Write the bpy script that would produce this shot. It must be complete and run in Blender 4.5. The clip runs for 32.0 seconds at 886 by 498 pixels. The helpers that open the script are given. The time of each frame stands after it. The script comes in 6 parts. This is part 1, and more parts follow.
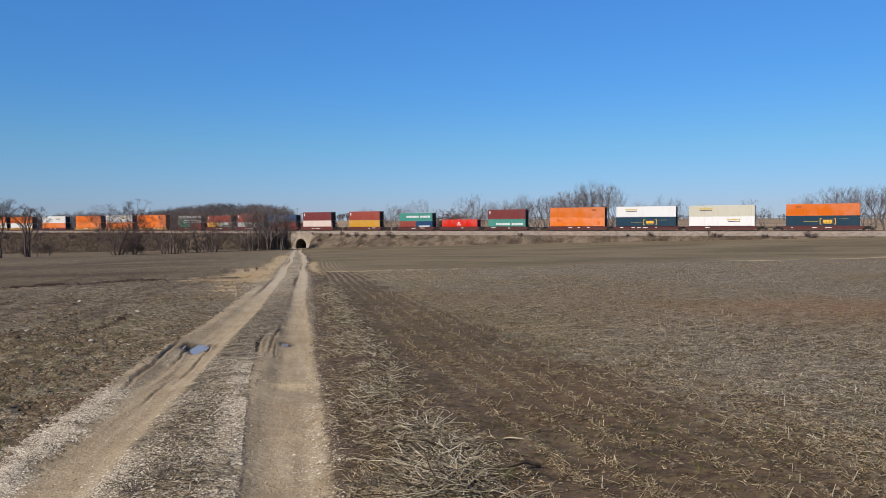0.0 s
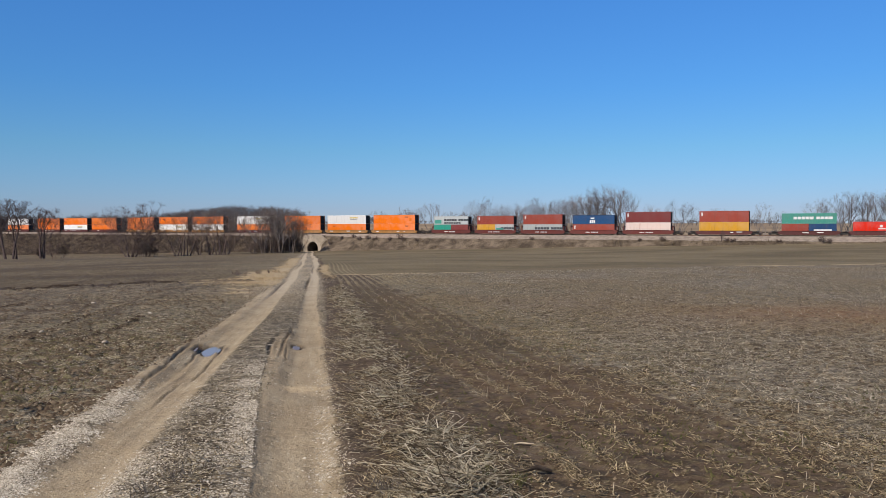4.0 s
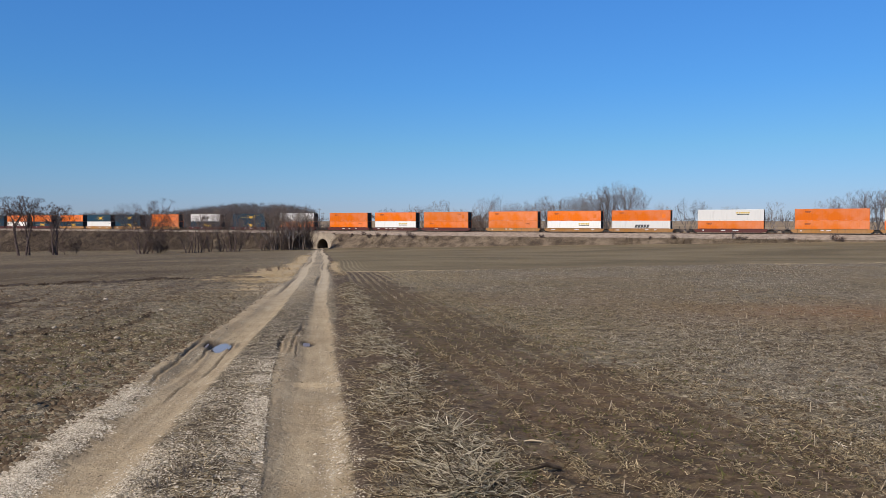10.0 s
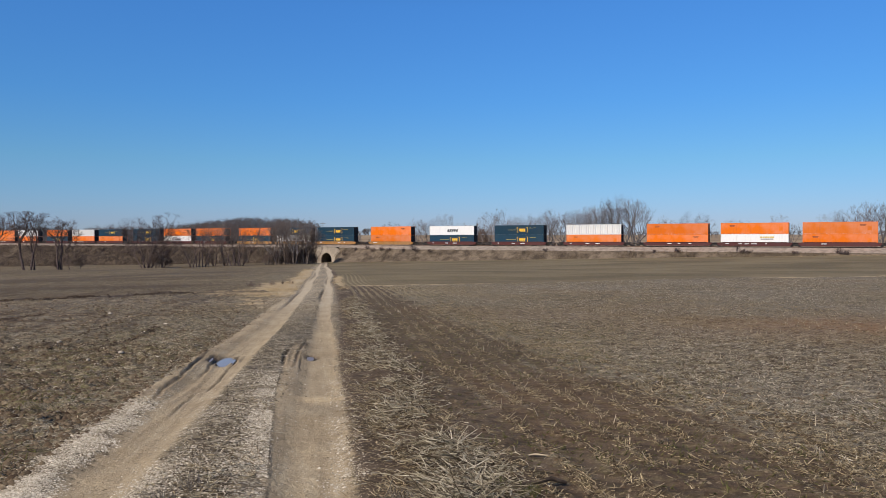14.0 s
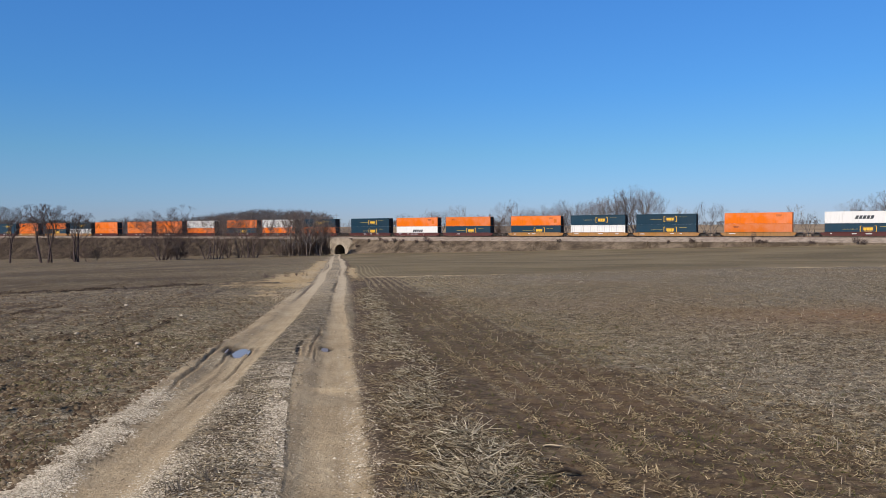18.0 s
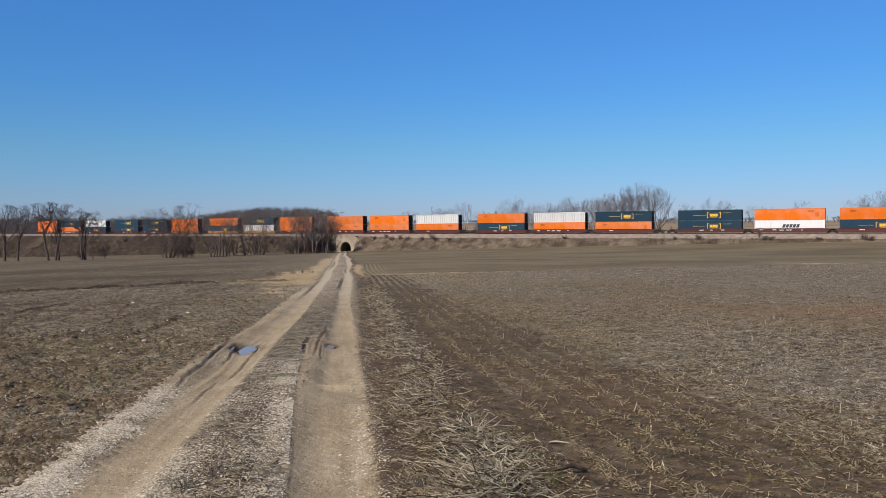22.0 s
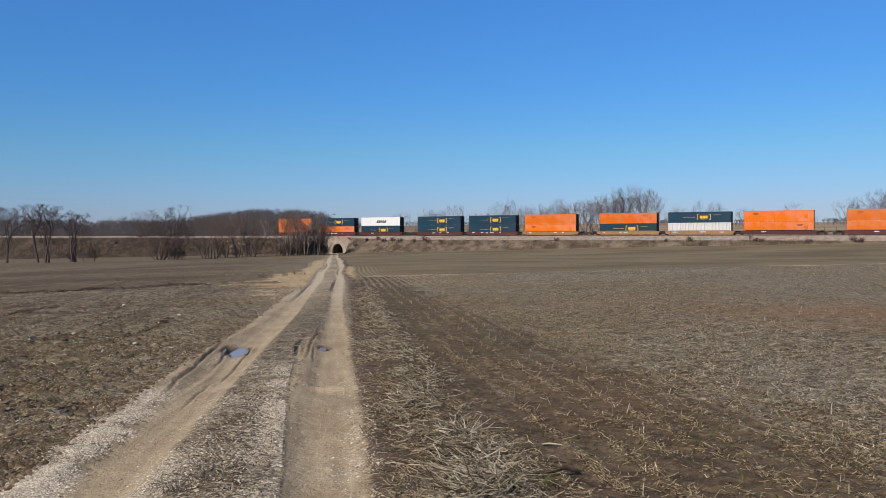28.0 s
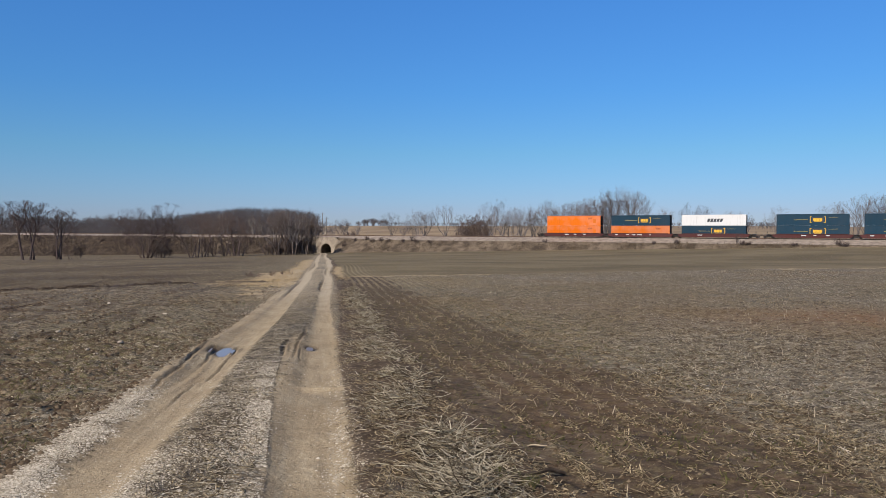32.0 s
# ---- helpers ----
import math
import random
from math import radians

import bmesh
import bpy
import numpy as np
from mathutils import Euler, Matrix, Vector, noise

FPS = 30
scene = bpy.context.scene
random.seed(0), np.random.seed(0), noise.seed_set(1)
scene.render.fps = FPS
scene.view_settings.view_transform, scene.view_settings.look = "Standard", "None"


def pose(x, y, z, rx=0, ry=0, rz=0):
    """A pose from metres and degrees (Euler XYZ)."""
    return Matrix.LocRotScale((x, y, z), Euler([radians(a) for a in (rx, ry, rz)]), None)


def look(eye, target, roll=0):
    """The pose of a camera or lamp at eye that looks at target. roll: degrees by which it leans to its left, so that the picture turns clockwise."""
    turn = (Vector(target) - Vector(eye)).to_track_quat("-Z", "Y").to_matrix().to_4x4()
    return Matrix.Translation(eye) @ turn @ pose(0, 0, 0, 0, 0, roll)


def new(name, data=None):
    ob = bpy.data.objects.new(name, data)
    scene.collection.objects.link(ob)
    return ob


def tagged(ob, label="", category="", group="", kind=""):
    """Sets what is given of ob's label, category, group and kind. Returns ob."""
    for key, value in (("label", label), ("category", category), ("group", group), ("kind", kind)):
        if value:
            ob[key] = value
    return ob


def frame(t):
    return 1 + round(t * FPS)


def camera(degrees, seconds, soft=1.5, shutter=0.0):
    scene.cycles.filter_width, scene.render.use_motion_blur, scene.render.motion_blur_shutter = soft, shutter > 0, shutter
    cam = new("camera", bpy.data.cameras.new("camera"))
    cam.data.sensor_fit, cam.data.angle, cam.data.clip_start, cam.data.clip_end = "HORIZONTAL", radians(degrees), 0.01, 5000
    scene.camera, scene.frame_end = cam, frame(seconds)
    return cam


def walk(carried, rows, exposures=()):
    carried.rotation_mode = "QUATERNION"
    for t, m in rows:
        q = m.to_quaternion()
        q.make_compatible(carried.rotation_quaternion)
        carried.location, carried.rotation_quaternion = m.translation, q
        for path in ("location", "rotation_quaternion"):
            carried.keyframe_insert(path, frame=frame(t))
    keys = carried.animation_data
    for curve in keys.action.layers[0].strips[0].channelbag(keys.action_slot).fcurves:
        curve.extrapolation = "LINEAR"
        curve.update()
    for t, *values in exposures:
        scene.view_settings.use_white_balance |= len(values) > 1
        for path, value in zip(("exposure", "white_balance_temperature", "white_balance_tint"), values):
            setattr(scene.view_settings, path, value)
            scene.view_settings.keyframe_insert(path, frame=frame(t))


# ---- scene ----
cam = camera(63.2, 32.0, soft=0.75)
EYE = 1.65
# t, x, y, z sway, yaw, pitch, roll
ROWS = [
    (0.0, 0.009, 0.007, -0.001, -1.94, -2.26, 0.41),
    (0.5, 0.012, 0.016, 0.005, -2.29, -2.14, 0.17),
    (1.0, 0.015, 0.008, -0.004, -2.28, -1.85, 0.19),
    (1.5, 0.010, 0.013, -0.006, -2.23, -1.90, 0.00),
    (2.0, 0.011, 0.008, 0.002, -1.70, -2.04, 0.15),
    (2.5, 0.011, 0.015, 0.001, -1.59, -1.92, 0.37),
    (3.0, 0.008, 0.011, -0.001, -1.27, -2.08, 0.31),
    (3.5, 0.009, 0.016, 0.003, -1.11, -2.09, 0.20),
    (5.5, 0.003, -0.005, 0.007, -0.93, -1.24, 0.17),
    (6.0, 0.006, 0.005, 0.000, -1.27, -1.19, -0.07),
    (6.5, 0.004, -0.019, 0.003, -0.84, -1.43, 0.04),
    (7.0, 0.001, -0.014, 0.001, -0.88, -1.56, -0.10),
    (7.5, 0.001, -0.020, 0.002, -0.77, -1.85, 0.02),
    (8.0, 0.001, 0.002, 0.000, -0.64, -1.95, 0.21),
    (8.5, 0.002, 0.007, 0.005, -0.45, -1.90, 0.17),
    (9.0, 0.001, 0.001, -0.000, -0.29, -1.80, 0.24),
    (9.5, 0.004, -0.022, -0.000, -0.28, -1.74, 0.02),
    (10.0, 0.001, 0.012, 0.002, -0.26, -2.18, 0.05),
    (10.5, -0.001, 0.014, -0.002, -0.11, -2.11, 0.25),
    (11.0, 0.000, 0.012, -0.000, -0.18, -2.02, 0.34),
    (11.5, -0.005, 0.008, -0.003, -0.22, -1.78, 0.38),
    (12.0, 0.002, 0.030, -0.005, -0.02, -1.25, 0.40),
    (12.5, -0.000, 0.035, -0.001, -0.17, -1.36, 0.24),
    (13.0, 0.002, -0.007, 0.002, -0.13, -1.25, 0.19),
    (13.5, 0.002, -0.006, 0.002, 0.04, -1.19, 0.29),
    (14.0, 0.000, -0.019, 0.003, 0.03, -1.07, 0.16),
    (14.5, -0.001, -0.004, 0.001, 0.11, -1.05, 0.20),
    (15.0, -0.002, -0.014, 0.005, 0.35, -1.26, 0.08),
    (15.5, 0.001, -0.009, -0.006, 0.62, -1.27, 0.24),
    (17.5, 0.002, -0.005, -0.003, 0.88, -1.58, 0.52),
    (18.0, -0.007, -0.011, -0.000, 1.06, -1.77, 0.40),
    (18.5, -0.006, -0.008, 0.002, 1.14, -1.81, 0.35),
    (19.0, -0.000, -0.007, 0.002, 1.36, -1.93, 0.41),
    (19.5, 0.002, -0.014, -0.001, 1.36, -1.99, 0.55),
    (20.0, -0.011, 0.023, 0.006, 1.41, -1.86, 0.69),
    (20.5, -0.004, -0.009, 0.000, 1.36, -1.82, 0.61),
    (21.0, -0.010, -0.007, 0.003, 1.28, -2.11, 0.50),
    (21.5, -0.006, -0.012, -0.000, 1.70, -1.74, 0.62),
    (22.0, -0.002, -0.004, -0.005, 1.52, -1.99, 0.54),
    (22.5, -0.008, 0.008, 0.000, 1.27, -2.08, 0.52),
    (23.0, -0.003, 0.005, 0.001, 1.31, -1.98, 0.65),
    (23.5, -0.005, -0.017, 0.000, 1.29, -2.13, 0.53),
    (24.0, -0.001, 0.005, -0.001, 1.32, -2.22, 0.57),
    (24.5, -0.009, 0.007, -0.002, 1.27, -2.25, 0.43),
    (25.0, -0.010, 0.011, 0.002, 1.42, -2.42, 0.65),
    (25.5, 0.004, -0.021, 0.002, 1.24, -2.37, 0.61),
    (27.5, -0.005, 0.003, -0.002, 1.16, -2.13, 0.54),
    (28.0, -0.011, -0.001, -0.002, 0.89, -1.85, 0.54),
    (28.5, -0.001, 0.008, -0.005, 0.89, -1.83, 0.34),
    (29.0, -0.010, -0.005, -0.005, 0.79, -1.69, 0.11),
    (29.5, -0.007, -0.002, -0.002, 0.52, -1.44, -0.06),
    (30.0, -0.001, -0.019, 0.001, 0.42, -1.62, -0.11),
    (30.5, -0.003, -0.016, 0.004, 0.34, -1.53, -0.09),
    (31.0, 0.005, -0.013, 0.001, 0.24, -1.59, 0.04),
    (31.5, -0.002, -0.012, -0.000, 0.24, -1.86, 0.08),
    (32.0, 0.001, 0.004, -0.002, 0.00, -1.80, 0.01),
]
walk(cam, [(t, pose(x, y, EYE + z, 90 + pitch, roll, yaw)) for t, x, y, z, yaw, pitch, roll in ROWS], [(0.0, 0.0), (32.0, 0.0)])

# ---- world and sun ----
SUN_AZ, SUN_EL = math.atan2(-0.54, -0.842), radians(40)      # compass angle from +y, towards +x
world = bpy.data.worlds.new("sky")
scene.world = world
world.use_nodes = True
wn = world.node_tree
sky = wn.nodes.new("ShaderNodeTexSky")
sky.sky_type, sky.sun_disc = "NISHITA", False
sky.sun_elevation, sky.sun_rotation = SUN_EL, SUN_AZ
sky.altitude, sky.air_density, sky.dust_density, sky.ozone_density = 300, 1.0, 0.15, 1.2
wn.nodes["Background"].inputs["Strength"].default_value = 0.15
tint = wn.nodes.new("ShaderNodeMix")                        # the deep blue of a clear, cold day
tint.data_type, tint.blend_type = "RGBA", "MULTIPLY"
tint.inputs[0].default_value = 1.0
up = wn.nodes.new("ShaderNodeSeparateXYZ")
wn.links.new(wn.nodes.new("ShaderNodeTexCoord").outputs["Generated"], up.inputs[0])
haze = wn.nodes.new("ShaderNodeValToRGB")                   # violet haze low down, clear blue above
for k, (at, c) in enumerate([(0.02, (0.252, 0.344, 0.62)), (0.10, (0.237, 0.430, 0.630)), (0.18, (0.215, 0.475, 0.765)), (0.30, (0.235, 0.547, 0.92)), (0.80, (0.21, 0.34, 0.485))]):
    e = haze.color_ramp.elements[k] if k < 2 else haze.color_ramp.elements.new(at)
    e.position, e.color = at, (*c, 1.0)
wn.links.new(up.outputs[2], haze.inputs[0])
wn.links.new(haze.outputs[0], tint.inputs[7])
wn.links.new(sky.outputs[0], tint.inputs[6])
wn.links.new(tint.outputs[2], wn.nodes["Background"].inputs["Color"])
sun = new("sun", bpy.data.lights.new("sun", "SUN"))
sun.data.energy, sun.data.angle, sun.data.color = 5.0, radians(0.53), (1.0, 0.873, 0.735)
to_sun = Vector((math.sin(SUN_AZ) * math.cos(SUN_EL), math.cos(SUN_AZ) * math.cos(SUN_EL), math.sin(SUN_EL)))
sun.matrix_world = look(to_sun * 400, (0, 0, 0))

# ---- materials ----


def shade(name, rough=0.8, metal=0.0):
    """A new material: its tree, its Principled node and a helper that adds and wires nodes."""
    m = bpy.data.materials.new(name)
    m.use_nodes = True
    tree = m.node_tree
    p = tree.nodes["Principled BSDF"]
    p.inputs["Roughness"].default_value, p.inputs["Metallic"].default_value = rough, metal
    if rough > 0.7:
        p.inputs["Specular IOR Level"].default_value = 0.15

    def node(kind, **ins):
        n = tree.nodes.new("ShaderNode" + kind)
        for key, value in ins.items():
            if key.startswith("_"):
                setattr_plain(n, key[1:], value)
                continue
            key = key.replace("_", " ")
            slot = n.inputs[int(key)] if key.isdigit() else n.inputs[key]
            if isinstance(value, bpy.types.NodeSocket):
                tree.links.new(value, slot)
            else:
                slot.default_value = value
        return n
    return m, tree, p, node


def setattr_plain(n, key, value):
    if key == "operation":
        n.operation = value
    elif key == "blend_type":
        n.blend_type = value
    elif key == "data_type":
        n.data_type = value
    elif key == "attribute_name":
        n.attribute_name = value
    elif key == "feature":
        n.feature = value


def rgb(c):
    return (*c, 1.0)


def mix(node, fac, a, b, kind="MIX"):
    n = node("Mix", _data_type="RGBA", _blend_type=kind)
    t = n.id_data
    for slot, v in ((n.inputs[0], fac), (n.inputs[6], a), (n.inputs[7], b)):
        if isinstance(v, bpy.types.NodeSocket):
            t.links.new(v, slot)
        else:
            slot.default_value = v
    return n.outputs[2]


def math_n(node, op, a, b=0.0, c=0.0):
    n = node("Math", _operation=op)
    t = n.id_data
    for slot, v in zip(n.inputs, (a, b, c)):
        if isinstance(v, bpy.types.NodeSocket):
            t.links.new(v, slot)
        else:
            slot.default_value = v
    return n.outputs[0]


def step(node, v, lo, hi, a=0.0, b=1.0):
    n = node("MapRange", Value=v)
    n.interpolation_type = "SMOOTHSTEP"
    n.inputs[1].default_value, n.inputs[2].default_value, n.inputs[3].default_value, n.inputs[4].default_value = lo, hi, a, b
    return n.outputs[0]


def noise_n(node, vec, scale, detail=3.0, rough=0.55):
    return node("TexNoise", Vector=vec, Scale=scale, Detail=detail, Roughness=rough).outputs[0]


def simple(name, a, b, scale=6.0, rough=0.8, metal=0.0, bump=0.0, fine=60.0, rand=0.0, stretch=(1, 1, 1)):
    """Two colours mixed by noise at two scales, with fine relief and, if asked, a shift from object to object."""
    m, tree, p, node = shade(name, rough, metal)
    co = node("TexCoord").outputs["Object"]
    co = node("Mapping", Vector=co, Scale=stretch).outputs[0]
    n1, n2 = noise_n(node, co, scale), noise_n(node, co, fine)
    f = step(node, math_n(node, "ADD", math_n(node, "MULTIPLY", n1, 0.65), math_n(node, "MULTIPLY", n2, 0.35)), 0.36, 0.64)
    c = mix(node, f, rgb(a), rgb(b))
    if rand:
        r = node("ObjectInfo").outputs["Random"]
        v = step(node, r, 0, 1, 1 - rand, 1 + rand)
        h = node("HueSaturation", Color=c, Value=v)
        c = h.outputs[0]
    tree.links.new(c, p.inputs["Base Color"])
    tree.links.new(step(node, n2, 0.3, 0.7, max(rough - 0.12, 0.05), min(rough + 0.1, 1)), p.inputs["Roughness"])
    if bump:
        bn = node("Bump", Strength=bump, Height=n2, Distance=0.02)
        tree.links.new(bn.outputs[0], p.inputs["Normal"])
    return m


def paint(name, c, dirt=(0.10, 0.075, 0.055), amount=0.35, rough=0.45):
    """Weathered paint: streaks of grime that run down, fading from thing to thing."""
    m, tree, p, node = shade(name, rough)
    co = node("TexCoord").outputs["Object"]
    streak = noise_n(node, node("Mapping", Vector=co, Scale=(1.6, 1.6, 0.18)).outputs[0], 1.5, 5, 0.6)
    blot = noise_n(node, co, 0.35, 4)
    p.inputs["Specular IOR Level"].default_value = 0.25
    r = node("ObjectInfo").outputs["Random"]
    base = node("HueSaturation", Color=rgb(c), Value=step(node, r, 0, 1, 0.88, 1.1), Saturation=step(node, blot, 0.3, 0.7, 0.9, 1.04)).outputs[0]
    f = math_n(node, "MULTIPLY", step(node, streak, 0.5, 0.78), amount)
    tree.links.new(mix(node, f, base, rgb(dirt)), p.inputs["Base Color"])
    tree.links.new(step(node, streak, 0.4, 0.8, rough - 0.05, rough + 0.25), p.inputs["Roughness"])
    return m


ORANGE = [paint("orange_paint", (0.66, 0.145, 0.008), dirt=(0.30, 0.085, 0.02), amount=0.3), paint("faded_orange_paint", (0.62, 0.160, 0.028), dirt=(0.30, 0.095, 0.03), amount=0.3)]
WHITE = paint("white_paint", (0.66, 0.665, 0.65), amount=0.25)
CREAM = paint("cream_paint", (0.54, 0.52, 0.42), amount=0.4)
BLUE = paint("dark_blue_paint", (0.010, 0.038, 0.064), dirt=(0.05, 0.058, 0.06), amount=0.2)
ROYAL = paint("royal_blue_paint", (0.018, 0.062, 0.155))
MAROON = paint("maroon_paint", (0.19, 0.045, 0.043))
PALE_GREY = paint("pale_grey_paint", (0.40, 0.43, 0.43), amount=0.35)
BRICK = paint("red_brown_paint", (0.29, 0.064, 0.045))
RED = paint("bright_red_paint", (0.52, 0.028, 0.015), amount=0.25)
TEAL = paint("teal_paint", (0.06, 0.25, 0.20))
GREEN = paint("sea_green_paint", (0.03, 0.30, 0.22))
YELLOW = paint("ochre_paint", (0.55, 0.30, 0.04))
GREY = paint("grey_paint", (0.33, 0.36, 0.36), amount=0.45)
PINKISH = paint("chalky_white_paint", (0.60, 0.50, 0.45), dirt=(0.35, 0.12, 0.07), amount=0.5)
LOGO_YELLOW = simple("logo_yellow", (0.75, 0.45, 0.03), (0.68, 0.40, 0.03), rough=0.5)
LOGO_PALE = simple("logo_pale", (0.65, 0.66, 0.66), (0.55, 0.56, 0.56), rough=0.5)
LOGO_DARK = simple("logo_dark", (0.03, 0.035, 0.045), (0.05, 0.055, 0.06), rough=0.5)
LOGO_TAN = simple("logo_faded_yellow", (0.55, 0.42, 0.10), (0.48, 0.36, 0.08), rough=0.5)
LOGO_BROWN = simple("logo_brown", (0.20, 0.05, 0.015), (0.16, 0.04, 0.012), rough=0.5)
# the shade on the containers' front ends, put into a near-black colour
SHADED_END = simple("shaded_front_paint", (0.035, 0.032, 0.032), (0.075, 0.066, 0.06), scale=2, rough=0.75)
CAR_RED = paint("rust_red_car", (0.085, 0.026, 0.024), dirt=(0.05, 0.035, 0.028), amount=0.7, rough=0.65)
CAR_BRIGHT = paint("brick_red_car", (0.115, 0.028, 0.023), dirt=(0.08, 0.04, 0.03), amount=0.5, rough=0.6)
CAR_YELLOW = paint("ochre_yellow_car", (0.32, 0.160, 0.050), dirt=(0.09, 0.05, 0.03), amount=0.8, rough=0.6)
STEEL = simple("dirty_black_steel", (0.025, 0.022, 0.02), (0.05, 0.042, 0.036), scale=4, rough=0.6, metal=0.4)
TREAD = simple("worn_wheel_steel", (0.10, 0.07, 0.055), (0.16, 0.12, 0.10), scale=4, rough=0.5, metal=0.7)
RAIL = simple("rusty_rail", (0.12, 0.07, 0.045), (0.20, 0.13, 0.09), scale=3, rough=0.5, metal=0.6)
TIE = simple("weathered_sleeper", (0.09, 0.075, 0.06), (0.17, 0.145, 0.12), scale=5, rough=0.9, bump=0.4, rand=0.25)
CONCRETE = simple("weathered_concrete", (0.24, 0.20, 0.155), (0.38, 0.33, 0.265), scale=0.5, rough=0.9, bump=0.3, fine=9)
BARK = simple("grey_brown_bark", (0.09, 0.072, 0.062), (0.165, 0.137, 0.12), scale=2, rough=0.9)
BARK_DARK = simple("dark_bark", (0.064, 0.047, 0.044), (0.112, 0.086, 0.080), scale=2, rough=0.9)
BARK_RED = simple("reddish_twigs", (0.108, 0.078, 0.065), (0.17, 0.126, 0.108), scale=2, rough=0.9)
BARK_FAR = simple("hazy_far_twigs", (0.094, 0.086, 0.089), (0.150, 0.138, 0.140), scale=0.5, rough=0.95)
# grey bark made paler, with the sunlight on fine twigs in its colour
BARK_LIT = simple("sunlit_pale_twigs", (0.15, 0.130, 0.122), (0.25, 0.222, 0.212), scale=2, rough=0.9)
BARK_PALE = simple("pale_bark", (0.20, 0.175, 0.15), (0.32, 0.29, 0.26), scale=2, rough=0.9)

# ---- helpers for meshes ----


def link_mesh(name, verts, faces, material, parent=None, smooth=False):
    me = bpy.data.meshes.new(name)
    me.from_pydata(verts, [], faces)
    if smooth:
        me.polygons.foreach_set("use_smooth", [True] * len(me.polygons))
    if material:
        me.materials.append(material)
    ob = new(name, me)
    if parent:
        ob.parent = parent
    return ob


def part(name, bm, material, parent, label=""):
    """Links a bmesh as one mesh object under a thing or a part."""
    me = bpy.data.meshes.new(name)
    bm.to_mesh(me)
    bm.free()
    me.materials.append(material)
    ob = new(name, me)
    ob.parent = parent
    return tagged(ob, label)


def box(bm, x0, x1, y0, y1, z0, z1, bevel=0.0):
    v = [bm.verts.new(p) for p in ((x0, y0, z0), (x1, y0, z0), (x1, y1, z0), (x0, y1, z0), (x0, y0, z1), (x1, y0, z1), (x1, y1, z1), (x0, y1, z1))]
    fs = [bm.faces.new([v[i] for i in f]) for f in ((3, 2, 1, 0), (4, 5, 6, 7), (0, 1, 5, 4), (1, 2, 6, 5), (2, 3, 7, 6), (3, 0, 4, 7))]
    if bevel:
        es = list({e for f in fs for e in f.edges})
        bmesh.ops.bevel(bm, geom=es, offset=bevel, segments=1, affect="EDGES")
    return bm


def boxes(*rows, bevel=0.0):
    bm = bmesh.new()
    for r in rows:
        box(bm, *r, bevel=bevel)
    return bm


def hash01(ix, iy, seed):
    n = (ix.astype(np.int64) * 374761393 + iy.astype(np.int64) * 668265263 + seed * 974711) & 0x7FFFFFFF
    n = ((n ^ (n >> 13)) * 1274126177) & 0x7FFFFFFF
    return ((n ^ (n >> 16)) & 0xFFFF) / 65535.0


def vnoise(x, y, seed=0):
    """Smooth value noise, 0 to 1, for arrays."""
    ix, iy = np.floor(x), np.floor(y)
    fx, fy = x - ix, y - iy
    fx, fy = fx * fx * (3 - 2 * fx), fy * fy * (3 - 2 * fy)
    a, b = hash01(ix, iy, seed), hash01(ix + 1, iy, seed)
    c, d = hash01(ix, iy + 1, seed), hash01(ix + 1, iy + 1, seed)
    return (a * (1 - fx) + b * fx) * (1 - fy) + (c * (1 - fx) + d * fx) * fy


def fbm(x, y, seed=0, octaves=4):
    return sum(vnoise(x * 2 ** i + 17 * i, y * 2 ** i - 31 * i, seed + i) * 0.5 ** (i + 1) for i in range(octaves)) / (1 - 0.5 ** octaves)


def ss(v, lo, hi):
    t = np.clip((v - lo) / (hi - lo), 0, 1)
    return t * t * (3 - 2 * t)


# ---- the lie of the land ----
TRACK_D, TRACK_A = 231.0, radians(29.75)
CA, SA = math.cos(TRACK_A), math.sin(TRACK_A)
RAIL_Z = -1.42
BANK_TOP, BANK_Q = RAIL_Z - 1.05, 4.5        # the crest of the grassy slope
TUNNEL_S = -43.0


def along(x, y):
    """Metres along the railway from the point straight ahead, and metres in front of the train's near side."""
    return x * CA - (y - TRACK_D) * SA, TRACK_D * CA - (x * SA + y * CA)


def track_point(s, q):
    return s * CA - q * SA, TRACK_D - s * SA - q * CA


def road_lat(x, y):
    """Metres to the right of the farm track's middle."""
    wob = 0.10 * np.sin(y * 0.21 + 0.6) * ss(y, 8, 25) + 0.15 * np.sin(y * 0.045) * ss(y, 25, 60)
    return (x + 0.98 + 0.1635 * y + wob - np.interp(y, [15, 24, 34, 100, 225], [0, 0.15, 0.45, 0.5, 0.1])) * 0.987


def rut_lat(x, y):
    """The same, stretched where the wheel tracks run closer together, so that they keep to 0.87."""
    lat = road_lat(x, y)
    return lat * np.where(lat < 0, np.interp(y, [15, 24, 60, 100], [1, 1.07, 1.08, 1.04]), np.interp(y, [15, 24, 34, 60, 100], [1, 1.30, 1.25, 1.22, 1.04]))


